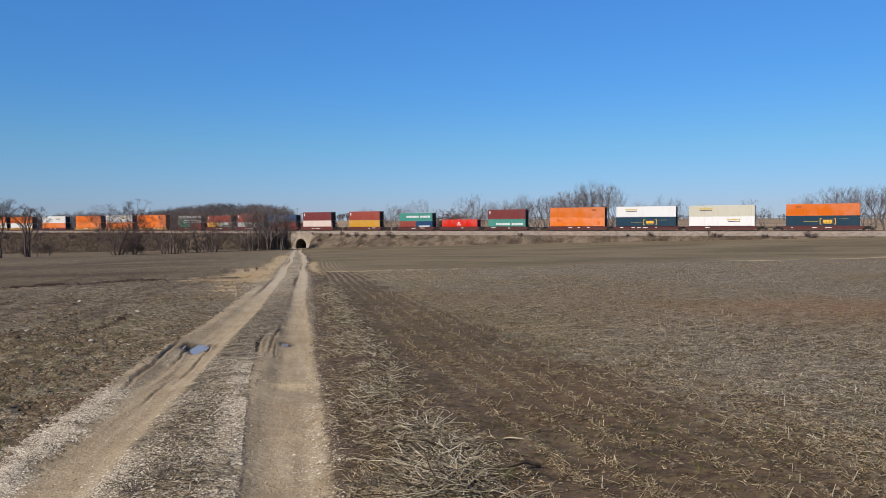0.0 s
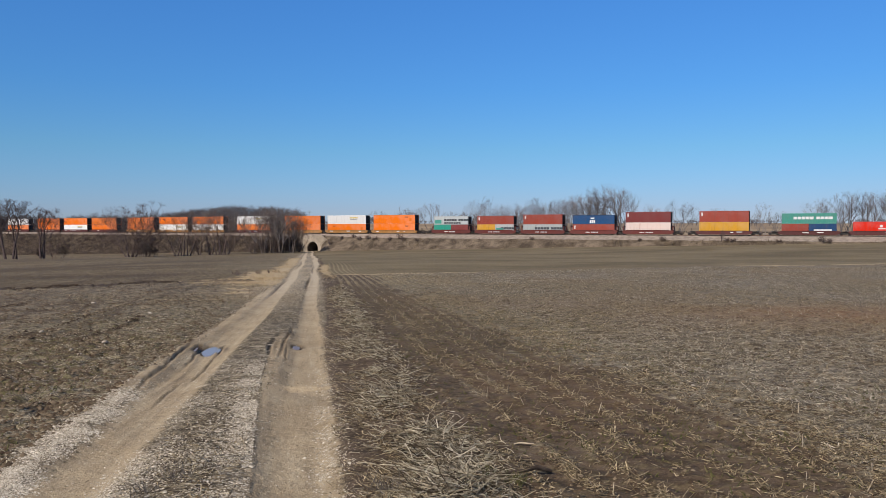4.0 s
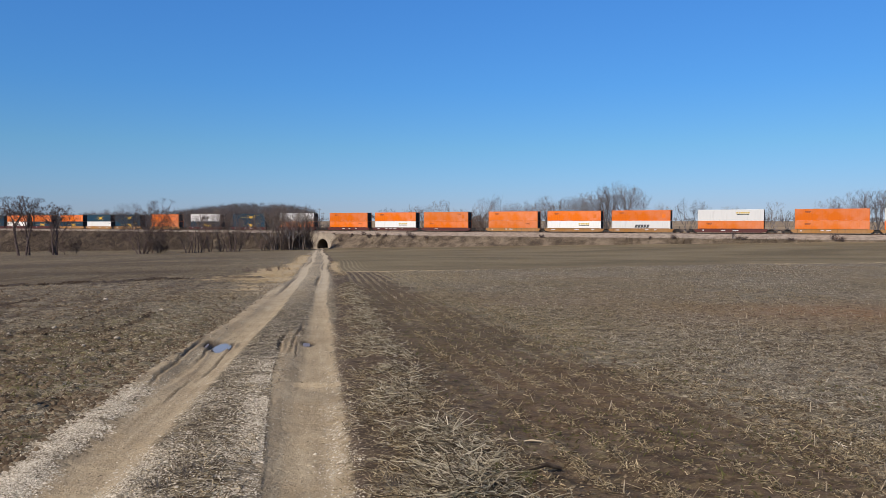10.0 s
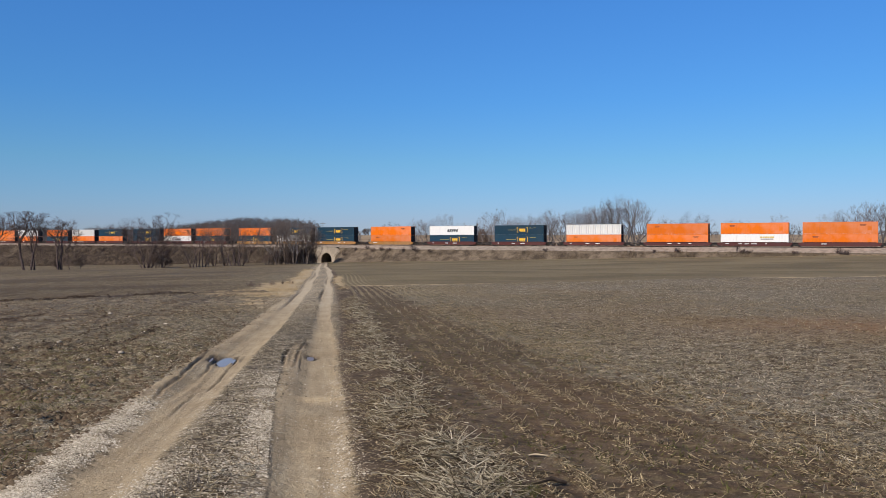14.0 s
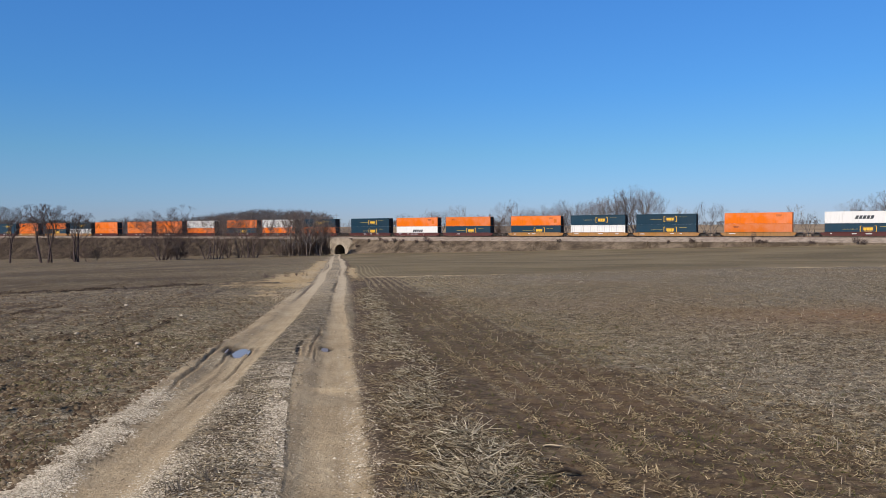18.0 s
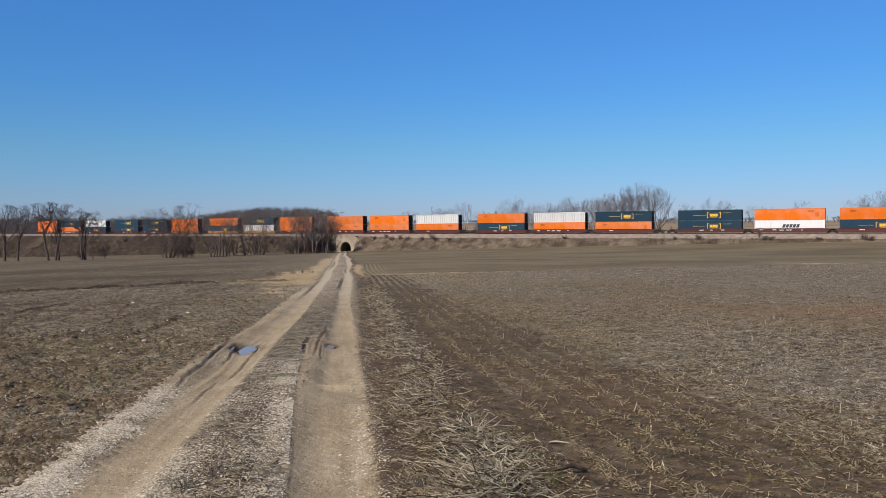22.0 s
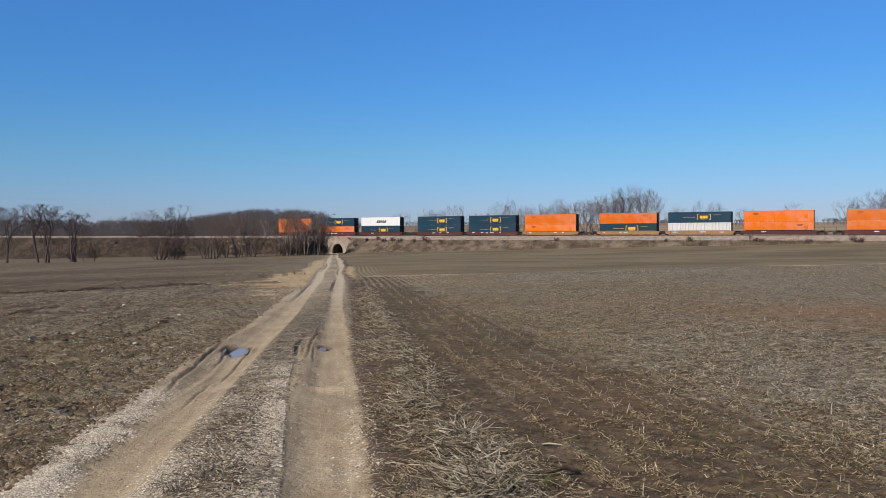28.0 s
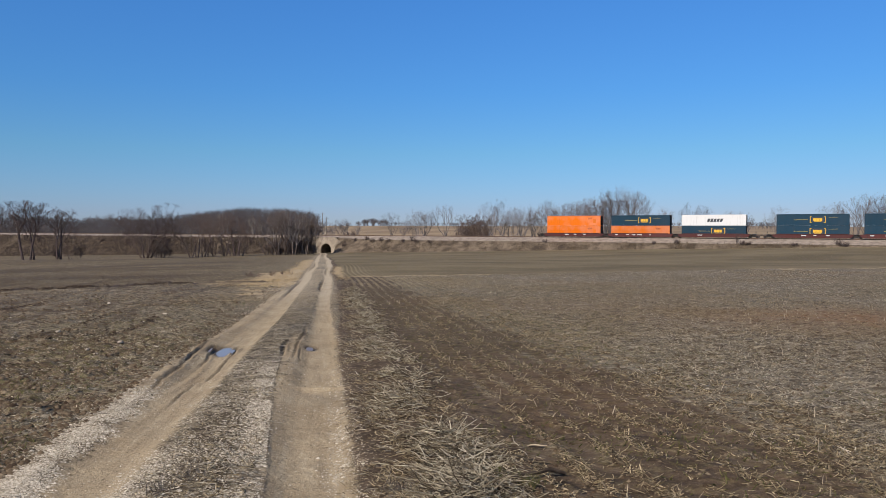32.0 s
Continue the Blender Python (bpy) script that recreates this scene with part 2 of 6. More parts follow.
def field_level(x, y):
    """The broad shape of the ground, for arrays."""
    x, y = np.asarray(x, float), np.asarray(y, float)
    yy = np.abs(y)
    prof = np.interp(np.where(y > 0, y, 0), [0, 7, 15, 35, 65, 90, 117, 400], [0, -0.34, -0.75, -1.42, -2.4, -2.88, -3.3, -3.6]) + np.where(y < 0, -0.02 * yy, 0)
    prof = prof + 0.008 * np.minimum(x, 0) * ss(yy, 5, 60) + 0.028 * np.minimum(x + 34, 0) * ss(yy, 35, 90)
    s, q = along(x, y)
    foot = -6.15 + 0.0255 * np.clip(s, -330, 130)
    w = ss(q, 130, 50)
    z = prof * (1 - w) + foot * w
    # beyond the railway the land climbs gently to the horizon
    far = np.interp(-q, [0, 12, 30, 300, 900, 4500], [0, 0, 0.0, 1, 1.2, 1.3])
    z = np.where(q < 0, foot + (-0.9 - foot) * np.minimum(far, 1) + np.maximum(far - 1, 0) * 2.4, z)
    hill = ss(-q, 60, 330) * np.exp(-(((s + 300) / 190.0) ** 2)) * 3.0
    return z + hill


def furrow_y(x):
    """Where the furrow that ends the left-hand stubble runs, curving towards the track."""
    return np.interp(x, [-60.0, -30.0, -22.1, -20.4, -19.0, -17.1, -14.6, -11.0], [12.0, 29.5, 34.1, 35.8, 38.7, 41.6, 43.4, 44.6])


DRAGS = [(-3.86, 0.075, 15.6, 20.4, 0.8), (-4.35, 0.05, 15.2, 17.4, 0.5), (-5.40, 0.06, 15.3, 21.0, 0.35), (-9.40, 0.09, 20.0, 26.0, 0.5)]


def drag_at(lat, y):
    """Lines of soil dragged up by wheels beside the track, 0 to 1."""
    bend = 0.10 * np.sin(y * 0.8)
    return sum(f * np.exp(-((lat - c - bend) / w) ** 2) * ss(y, y0, y0 + 0.6) * ss(y, y1, y1 - 0.6) for c, w, y0, y1, f in DRAGS)


def furrow_at(x, y):
    """How far a point lies in the turned-up strips of the left-hand field, 0 to 1."""
    lat = road_lat(x, y)
    d = (y - furrow_y(x)) * 0.62 + 0.35 * (fbm(x * 0.4, y * 0.4, 57, 3) - 0.5)
    a = 1.5 * np.exp(-(d / 0.42) ** 2) + 0.45 * np.exp(-((lat + 21.8 + d * 0.02) / 0.28) ** 2) * ss(y, 44, 48) * ss(y, 66, 58) + drag_at(lat, y)
    a = a * ss(lat, -2.5, -3.5) * ss(y, 13, 15) * ss(y, 110, 80)
    return a * np.clip(2.2 * fbm(x * 0.9, y * 0.9, 59, 3) + 0.20, 0, 1)


def ground_z(x, y):
    """The surface with ruts, ridges and clods."""
    x, y = np.asarray(x, float), np.asarray(y, float)
    z = field_level(x, y)
    r = np.hypot(x, y)
    lat = road_lat(x, y)
    q = along(x, y)[1]
    near = 1 - ss(r, 40, 160)
    on = ss(np.abs(lat), 1.75, 1.25)
    # wheel ruts, the raised middle and the verge
    wear = 0.6 + 0.8 * fbm(x * 0.35, y * 0.35, 5)
    ragged = rut_lat(x, y) + 0.10 * (fbm(x * 2.3, y * 1.1, 3, 3) - 0.5)
    rut = np.exp(-((np.abs(ragged) - 0.86) / 0.34) ** 4)
    z = z - 0.075 * rut * wear * near * (1 - 0.75 * ss(y, 17, 34))
    z = z + 0.03 * np.exp(-((lat) / 0.35) ** 2) * near
    z = z + 0.07 * np.exp(-((lat - 2.0) / 0.42) ** 2) * near * (1 - ss(y, 14, 30) * 0.6)
    # the gravelled middle ends in a low step above the right-hand wheel track
    edge = np.interp(y, [4, 10, 14], [0.60, 0.29, 0.20]) + 0.03 * (fbm(x * 3.1, y * 3.1, 7, 2) - 0.5)
    z = z + 0.006 * ss(edge - lat, -0.008, 0.008) * ss(lat, -0.25, 0.10) * (1 - ss(y, 10.5, 13))
    # low berms that the wheels have thrown up on the outer side
    for off, w, h in ((-1.47, 0.09, 0.032), (-1.02, 0.05, 0.016), (-0.66, 0.06, 0.014)):
        z = z + h * np.exp(-((lat - off - 0.04 * np.sin(y * 1.3)) / w) ** 2) * ss(y, 8.0, 9.8) * (1 - ss(y, 15.0, 18)) * (0.55 + 0.9 * fbm(x * 2.1, y * 2.1, 45, 3))
    # deep tyre grooves round the puddles
    for cx, cy, w, d, ln, slant in GROOVES:
        v = y - cy
        u = lat - cx - slant * v
        bend = u + 0.014 * np.sin(v * 2.1 + cy) + 0.05 * (fbm(x * 3 + cx, y * 3, 83, 2) - 0.5)
        e = np.exp(-(v / ln) ** 4)
        z = z - d * np.exp(-(bend / w) ** 2) * e + d * 0.55 * (np.exp(-((bend - 2.0 * w) / w) ** 2) + np.exp(-((bend + 2.0 * w) / w) ** 2)) * e
    # the dip that holds the puddle
    for cx, cy, rx, ry, d in DIPS:
        z = z - d * np.exp(-(((lat - cx) / rx) ** 2 + ((y - cy) / ry) ** 2) ** 2)
    # drill rows on the right-hand field, clods everywhere else
    rows = ss(lat, 2.6, 2.95) * (1 - ss(r, 30, 75))
    z = z + rows * 0.007 * np.cos((lat - DRILL_0) / DRILL * 2 * np.pi)
    rough = (0.35 + 0.65 * (1 - np.clip(on + rut, 0, 1)))
    z = z + near * rough * ((0.075 + 0.05 * ss(lat, 4.6, 6.5)) * (fbm(x * 1.3, y * 1.3, 11, 3) - 0.5) + (0.045 + 0.105 * ss(-lat, 1.6, 2.4) + 0.03 * ss(lat, 4.6, 6.5)) * (fbm(x * 6.5, y * 6.5, 23, 3) - 0.5) + 0.06 * ss(-lat, 1.8, 2.8) * (1 - ss(y, 14, 24)) * (fbm(x * 3.4, y * 4.2, 27, 3) - 0.5))
    z = z + 0.35 * (fbm(x * 0.05, y * 0.05, 41, 3) - 0.5) * ss(r, 20, 90)
    # ragged ridge of turned-up soil across the left-hand field
    z = z + near * furrow_at(x, y) * (0.055 + 0.16 * (fbm(x * 2.2, y * 2.2, 53, 3) - 0.5))
    # a hump where the right-hand wheels bounce
    z = z + near * np.exp(-((lat - 0.9) / 0.30) ** 4) * (0.060 * np.exp(-((y - 9.55) / 0.13) ** 2) - 0.025 * np.exp(-((y - 9.95) / 0.25) ** 2) + 0.014 * np.exp(-((y - 10.9) / 0.2) ** 2))
    # the farm track runs down to the underpass
    cut = np.exp(-(lat / 4.5) ** 2) * ss(q, 60, 14) * ss(q, -40, -8)
    z = z - 0.35 * cut
    return z


DRILL, DRILL_0 = 0.375, 2.965         # metres between the drill rows, and the first of them beside the track
# tyre grooves: offset from the track's line, distance, half width, depth, half length, slant
GROOVES = [(-1.355, 12.0, 0.026, 0.024, 2.8, -0.033), (-1.385, 13.0, 0.022, 0.020, 1.3, 0.01), (-1.12, 13.05, 0.022, 0.020, 1.4, -0.026), (-0.735, 12.2, 0.022, 0.018, 2.0, -0.005), (-0.775, 13.95, 0.040, 0.055, 0.62, -0.02), (0.175, 13.9, 0.034, 0.040, 1.15, -0.015),
           (0.40, 15.4, 0.024, 0.026, 2.7, 0.0), (0.50, 13.0, 0.016, 0.016, 0.9, 0.0), (-0.87, 9.3, 0.022, 0.010, 0.9, 0.0), (0.36, 41.0, 0.06, 0.07, 6.0, 0.0), (-1.02, 37.0, 0.06, 0.045, 8.0, 0.0), (0.62, 66.0, 0.07, 0.06, 8.0, 0.0), (-0.92, 80.0, 0.08, 0.06, 12.0, 0.0)]
DIPS = [(-1.00, 13.85, 0.18, 0.60, 0.075), (0.66, 14.2, 0.12, 0.36, 0.045), (-1.24, 13.95, 0.05, 0.42, 0.045)]


def pt(x, y):
    return float(ground_z(np.array([x]), np.array([y]))[0])


# ---- ground material ----


def ground_material():
    m, tree, p, node = shade("field_ground", 0.95)
    co = node("TexCoord").outputs["Object"]

    def attr(name):
        return node("Attribute", _attribute_name=name).outputs["Fac"]
    n_big = noise_n(node, co, 0.11, 4)
    n_mid = noise_n(node, co, 0.9, 5, 0.6)
    n_fin = noise_n(node, co, 9.0, 5, 0.65)
    n_grit = noise_n(node, co, 45.0, 3, 0.7)
    stretch = node("Mapping", Vector=co, Rotation=(0, 0, 0.16), Scale=(3.2, 0.9, 1)).outputs[0]
    n_straw = noise_n(node, stretch, 14.0, 4, 0.75)

    def fibres(turn, wide, scale):
        turned = node("Mapping", Vector=co, Rotation=(0, 0, turn)).outputs[0]
        return noise_n(node, node("Mapping", Vector=turned, Scale=(wide, 1.0, 1)).outputs[0], scale, 2, 0.6)
    fibre_a, fibre_b, fibre_c = fibres(0.5, 7.0, 22.0), fibres(-0.9, 7.0, 18.0), fibres(1.7, 6.0, 8.0)
    fibre = math_n(node, "MAXIMUM", math_n(node, "MAXIMUM", fibre_a, fibre_b), fibre_c)
    # bare soil
    soil = mix(node, step(node, n_mid, 0.3, 0.7), rgb((0.074, 0.0525, 0.0355)), rgb((0.114, 0.082, 0.0545)))
    soil = mix(node, step(node, n_fin, 0.45, 0.75), soil, rgb((0.131, 0.096, 0.063)))
    soil = mix(node, step(node, fibre, 0.595, 0.67, 0.0, 0.5), soil, rgb((0.22, 0.172, 0.122)))
    soil = mix(node, step(node, n_grit, 0.54, 0.68, 0.0, 0.5), soil, rgb((0.032, 0.022, 0.016)))
    # weathered straw that covers the soil
    straw = mix(node, step(node, fibre, 0.535, 0.625), rgb((0.030, 0.022, 0.014)), rgb((0.44, 0.375, 0.245)))
    straw = mix(node, step(node, n_straw, 0.62, 0.40, 0.0, 0.55), straw, rgb((0.085, 0.058, 0.034)))
    straw = mix(node, step(node, n_big, 0.40, 0.62), straw, mix(node, 0.5, straw, rgb((0.20, 0.180, 0.145))))
    cover = attr("straw")
    f = step(node, math_n(node, "ADD", cover, math_n(node, "MULTIPLY", math_n(node, "SUBTRACT", n_mid, 0.5), 1.3)), 0.32, 0.68)
    c = mix(node, f, soil, straw)
    # gaps in the cover, painted dark as the residue's shadows on soil, and tussocks of matted straw
    patch = node("Mapping", Vector=co, Rotation=(0, 0, 0.16), Scale=(0.75, 1.5, 1)).outputs[0]
    gap, tuft = noise_n(node, patch, 4.6, 4, 0.70), noise_n(node, patch, 3.1, 4, 0.72)
    gap_shade = step(node, gap, 0.50, 0.58, 0.0, 0.75)
    c = mix(node, gap_shade, c, rgb((0.050, 0.0365, 0.024)))
    c = mix(node, math_n(node, "MULTIPLY", f, step(node, tuft, 0.54, 0.62, 0.0, 0.75)), c, mix(node, step(node, fibre, 0.50, 0.62), rgb((0.13, 0.105, 0.075)), rgb((0.46, 0.395, 0.285))))
    # a rusty patch
    c = mix(node, math_n(node, "MULTIPLY", attr("rusty"), step(node, n_fin, 0.3, 0.7, 0.3, 0.8)), c, rgb((0.22, 0.115, 0.050)))
    # smooth far field
    far = mix(node, step(node, noise_n(node, node("Mapping", Vector=co, Rotation=(0, 0, 0.35), Scale=(0.6, 1.0, 1)).outputs[0], 0.09, 6, 0.66), 0.35, 0.65), rgb((0.128, 0.103, 0.060)), rgb((0.215, 0.176, 0.106)))
    far = mix(node, math_n(node, "MULTIPLY", step(node, n_fin, 0.3, 0.7), 0.35), far, rgb((0.10, 0.075, 0.043)))
    c = mix(node, attr("plain"), c, far)
    # drill lines that show where the ground falls away
    wave = math_n(node, "SINE", math_n(node, "MULTIPLY", attr("lat"), 2 * math.pi / 0.42))
    c = mix(node, math_n(node, "MULTIPLY", attr("drill"), step(node, math_n(node, "ADD", wave, math_n(node, "MULTIPLY", math_n(node, "SUBTRACT", n_mid, 0.5), 1.5)), -0.2, 0.9)), c, rgb((0.30, 0.245, 0.144)))
    tan = mix(node, step(node, noise_n(node, co, 0.02, 4), 0.4, 0.6), rgb((0.22, 0.162, 0.103)), rgb((0.31, 0.236, 0.150)))
    c = mix(node, attr("distant"), c, tan)
    # moss and winter weeds
    green = math_n(node, "MULTIPLY", attr("green"), step(node, n_fin, 0.45, 0.7))
    c = mix(node, math_n(node, "MULTIPLY", green, 0.75), c, rgb((0.115, 0.105, 0.032)))
    # dry grass
    gr = mix(node, step(node, n_straw, 0.3, 0.7), rgb((0.27, 0.205, 0.120)), rgb((0.52, 0.410, 0.245)))
    f = step(node, math_n(node, "ADD", attr("dry"), math_n(node, "MULTIPLY", math_n(node, "SUBTRACT", n_mid, 0.5), 2.2)), 0.30, 0.75)
    c = mix(node, f, c, gr)
    # gravel
    vor = node("TexVoronoi", Vector=co, Scale=34.0)
    pebble = mix(node, step(node, node("SeparateColor", Color=vor.outputs["Color"]).outputs[0], 0.1, 0.95), rgb((0.15, 0.115, 0.072)), rgb((0.50, 0.44, 0.324)))
    pebble = mix(node, step(node, vor.outputs["Distance"], 0.35, 0.65), pebble, rgb((0.16, 0.13, 0.090)))
    f = step(node, math_n(node, "ADD", attr("gravel"), math_n(node, "MULTIPLY", math_n(node, "SUBTRACT", n_fin, 0.5), 1.2)), 0.35, 0.6)
    c = mix(node, f, c, pebble)
    # sandy ruts
    lat_r = math_n(node, "ADD", attr("rut"), math_n(node, "ADD", math_n(node, "MULTIPLY", math_n(node, "SUBTRACT", n_mid, 0.5), 0.30), math_n(node, "MULTIPLY", math_n(node, "SUBTRACT", n_fin, 0.5), 0.16)))
    aside = math_n(node, "ABSOLUTE", math_n(node, "SUBTRACT", math_n(node, "ABSOLUTE", lat_r), 0.84))
    tread = noise_n(node, node("CombineXYZ", X=math_n(node, "MULTIPLY", attr("rut"), 9.0), Y=math_n(node, "MULTIPLY", node("SeparateXYZ", Vector=co).outputs[1], 0.55)).outputs[0], 1.0, 4, 0.6)
    rut = math_n(node, "MULTIPLY", step(node, aside, 0.50, 0.16), attr("road"))
    sand = mix(node, step(node, n_mid, 0.3, 0.7), rgb((0.31, 0.240, 0.150)), rgb((0.42, 0.340, 0.222)))
    sand = mix(node, math_n(node, "MULTIPLY", step(node, tread, 0.50, 0.70), 0.55), sand, rgb((0.235, 0.180, 0.113)))
    sand = mix(node, math_n(node, "MULTIPLY", step(node, tread, 0.46, 0.30), 0.45), sand, rgb((0.50, 0.425, 0.300)))
    sand = mix(node, math_n(node, "MULTIPLY", step(node, n_grit, 0.52, 0.74), 0.55), sand, rgb((0.22, 0.165, 0.095)))
    sand = mix(node, math_n(node, "MULTIPLY", step(node, n_grit, 0.46, 0.26), 0.4), sand, rgb((0.56, 0.49, 0.342)))
    sand = mix(node, math_n(node, "MULTIPLY", attr("pale"), 0.6), sand, rgb((0.53, 0.455, 0.335)))
    f = step(node, math_n(node, "ADD", math_n(node, "MAXIMUM", rut, attr("sand")), math_n(node, "ADD", math_n(node, "MULTIPLY", math_n(node, "SUBTRACT", n_fin, 0.5), 2.0), math_n(node, "MULTIPLY", math_n(node, "SUBTRACT", n_grit, 0.5), 1.4))), 0.22, 0.78)
    c = mix(node, f, c, sand)
    # dark soil: wet hollows and streaks, with the shade of grooves painted in
    wet = math_n(node, "MULTIPLY", attr("wet"), step(node, n_fin, 0.25, 0.55, 0.55, 1.0))
    c = mix(node, wet, c, rgb((0.042, 0.027, 0.016)))
    tree.links.new(c, p.inputs["Base Color"])
    tree.links.new(step(node, wet, 0, 1, 0.95, 0.70), p.inputs["Roughness"])
    h = math_n(node, "ADD", math_n(node, "MULTIPLY", n_fin, 0.8), math_n(node, "MULTIPLY", n_grit, 0.35))
    b = node("Bump", Strength=0.8, Distance=0.045, Height=h)
    tree.links.new(b.outputs[0], p.inputs["Normal"])
    return m


def build_ground():
    """One sheet from the camera's feet to the horizon, finer where it is near and in view."""
    rad = np.concatenate(([0.0], np.geomspace(0.4, 3.2, 10)[:-1], np.geomspace(3.2, 17, 215)[:-1], np.geomspace(17, 60, 95)[:-1], np.geomspace(60, 330, 90)[:-1], np.geomspace(330, 4800, 46)))
    ang = np.radians(np.concatenate((np.linspace(-180, -40, 29)[:-1], np.linspace(-40, -26, 60)[:-1], np.linspace(-26, 1, 280)[:-1], np.linspace(1, 40, 150)[:-1], np.linspace(40, 180, 29)[:-1])))
    R, A = np.meshgrid(rad[1:], ang, indexing="ij")
    X, Y = (R * np.sin(A)).ravel(), (R * np.cos(A)).ravel()
    Z = ground_z(X, Y)
    nr, na = len(rad) - 1, len(ang)
    verts = np.column_stack((np.r_[0, X], np.r_[0, Y], np.r_[pt(0, 0), Z]))
    i, j = np.meshgrid(np.arange(nr - 1), np.arange(na), indexing="ij")
    a = 1 + i * na + j
    b = 1 + i * na + (j + 1) % na
    quads = np.stack((a, b, b + na, a + na), -1).reshape(-1, 4)[:, ::-1]
    k = np.arange(na)
    tris = np.stack((np.zeros(na, int), 1 + (k + 1) % na, 1 + k), -1)[:, ::-1]
    me = bpy.data.meshes.new("ground")
    me.from_pydata(verts.tolist(), [], tris.tolist() + quads.tolist())
    me.polygons.foreach_set("use_smooth", np.ones(len(me.polygons), bool))
    x, y = verts[:, 0], verts[:, 1]
    lat = road_lat(x, y)
    q = along(x, y)[1]
    r = np.hypot(x, y)
    n = fbm(x * 0.5, y * 0.5, 71)
    n2 = fbm(x * 0.12, y * 0.12, 77)
    road = ss(q, -30, 5)
    sand = (0.46 * np.exp(-(lat / 1.35) ** 6) * ss(y, 14, 30) * (0.6 + 0.8 * n))
    sand = np.maximum(sand, 0.90 * ss(lat, -1.58, -1.48) * ss(lat, -0.38, -0.55) * ss(y, 8.0, 9.6) * (1 - ss(y, 30, 42)))
    sand = np.maximum(sand, 0.85 * ss(lat - np.interp(y, [4, 10, 14], [0.60, 0.29, 0.20]), -0.03, 0.01) * ss(lat, 1.16, 1.06) * (1 - ss(y, 13, 19)))
    sand = np.maximum(sand, 0.78 * np.exp(-((np.abs(rut_lat(x, y)) - 0.87) / 0.45) ** 4) * ss(y, 22, 36))
    sand = np.maximum(sand, 0.42 * np.exp(-((lat + 1.7) / 0.8) ** 2) * ss(y, 20, 30) * (0.5 + n))
    sand = np.maximum(sand, 0.9 * np.exp(-((lat - 0.85) / 0.42) ** 4) * np.exp(-((y - 9.5) / 0.22) ** 2))
    gravel = 0.95 * np.exp(-((lat + 1.32) / 0.20) ** 4) * (1 - ss(y, 8.2, 9.8)) + 0.50 * np.exp(-((lat + 0.40) / 0.14) ** 2) * (1 - ss(y, 7, 11))
    gravel = gravel + 0.75 * np.exp(-((lat - np.interp(y, [4, 10, 14], [0.60, 0.29, 0.20]) + 0.13) / 0.17) ** 4) * (1 - ss(y, 10, 14)) + 0.12 * np.exp(-(lat / 0.5) ** 2) * (1 - ss(y, 4, 9))
    gravel = gravel + 0.30 * np.exp(-((lat - 1.12) / 0.10) ** 2) * (1 - ss(y, 8, 12))
    edge_r = 55 + 0.42 * (x + 3.6)          # where the stubble ends, right of the track
    edge_l = furrow_y(x)
    plain = np.where(lat > 0, ss(y - edge_r, -0.6, 0.8), ss(y - edge_l, -1.0, 1.2))
    plain = plain * (np.abs(lat) > 1.6) * np.where(lat < 0, 0.46, 1.0)
    straw = np.where(lat > 1.2, 0.20 + 0.64 * ss(lat + 0.06 * np.clip(y - 12, 0, 10), 4.3, 6.2) + 0.5 * (n2 - 0.5), 0.64 + 0.5 * (n2 - 0.5) - 0.25 * plain)
    straw = straw - 0.15 * np.exp(-((lat - 1.8) / 0.6) ** 2) + (0.30 * n) * np.cos((lat - DRILL_0) / DRILL * 2 * np.pi) * ss(lat, 2.6, 2.9) * (1 - ss(r, 16, 60)) * (1 - 0.8 * ss(lat, 4.4, 6.0))
    straw = straw - 0.12 * ss(-lat, 1.6, 2.6) * (1 - ss(y, 11, 19))
    straw = straw + 0.25 * np.exp(-(lat / 0.7) ** 4) - 0.10 * ss(-lat, 7, 13) * (0.4 + 1.2 * n2) + 0.22 * np.exp(-((lat + 3.0) / 2.0) ** 2) * ss(y, 12, 20)
    rusty = 1.0 * np.exp(-(((x - 11.2) / 4.6) ** 2 + ((y - 20.0) / 3.2) ** 2)) * (0.5 + 1.1 * n) + 0.3 * ss(n2, 0.55, 0.75) * (lat > 3)
    dry = 0.0 * x
    dry = np.where(lat < -1.2, 1.0 * np.exp(-((lat + 2.1) / 0.85) ** 2) * ss(y, 36, 44) * (1 - ss(y, 105, 125)), dry)
    dry = np.maximum(dry, np.where(lat < -1.2, 1.0 * np.exp(-((y - 43.8 + 0.3 * (x + 12)) / 2.3) ** 2) * ss(x, -16.6, -14.0), 0))
    dry = np.maximum(dry, np.where(lat < -1.2, 0.85 * np.exp(-((lat + 3.5) / 1.4) ** 2) * ss(y, 40, 46) * (1 - ss(y, 58, 75)), 0))
    dry = np.maximum(dry, np.where(lat < -1.2, 0.46 * np.exp(-((lat + 2.6) / 1.6) ** 2) * ss(y, 24, 32) * (1 - ss(y, 60, 80)), 0))
    dry = np.maximum(dry, np.where(lat > 1.1, 0.85 * np.exp(-((lat - 1.7) / 0.45) ** 2) * ss(y, 45, 58) * (1 - ss(y, 72, 84)), 0))
    dry = np.maximum(dry, 0.75 * np.exp(-((y - edge_r) / 1.2) ** 2) * (lat > 2) * (n2 > 0.4))
    green = np.where(lat < -1.3, 1.0 * np.exp(-((lat + 3.6) / 2.8) ** 2) * (1 - ss(y, 14, 34)), 0.42 * ss(n2, 0.40, 0.60) * (lat > 2.5) * (1 - ss(y, 40, 60)))
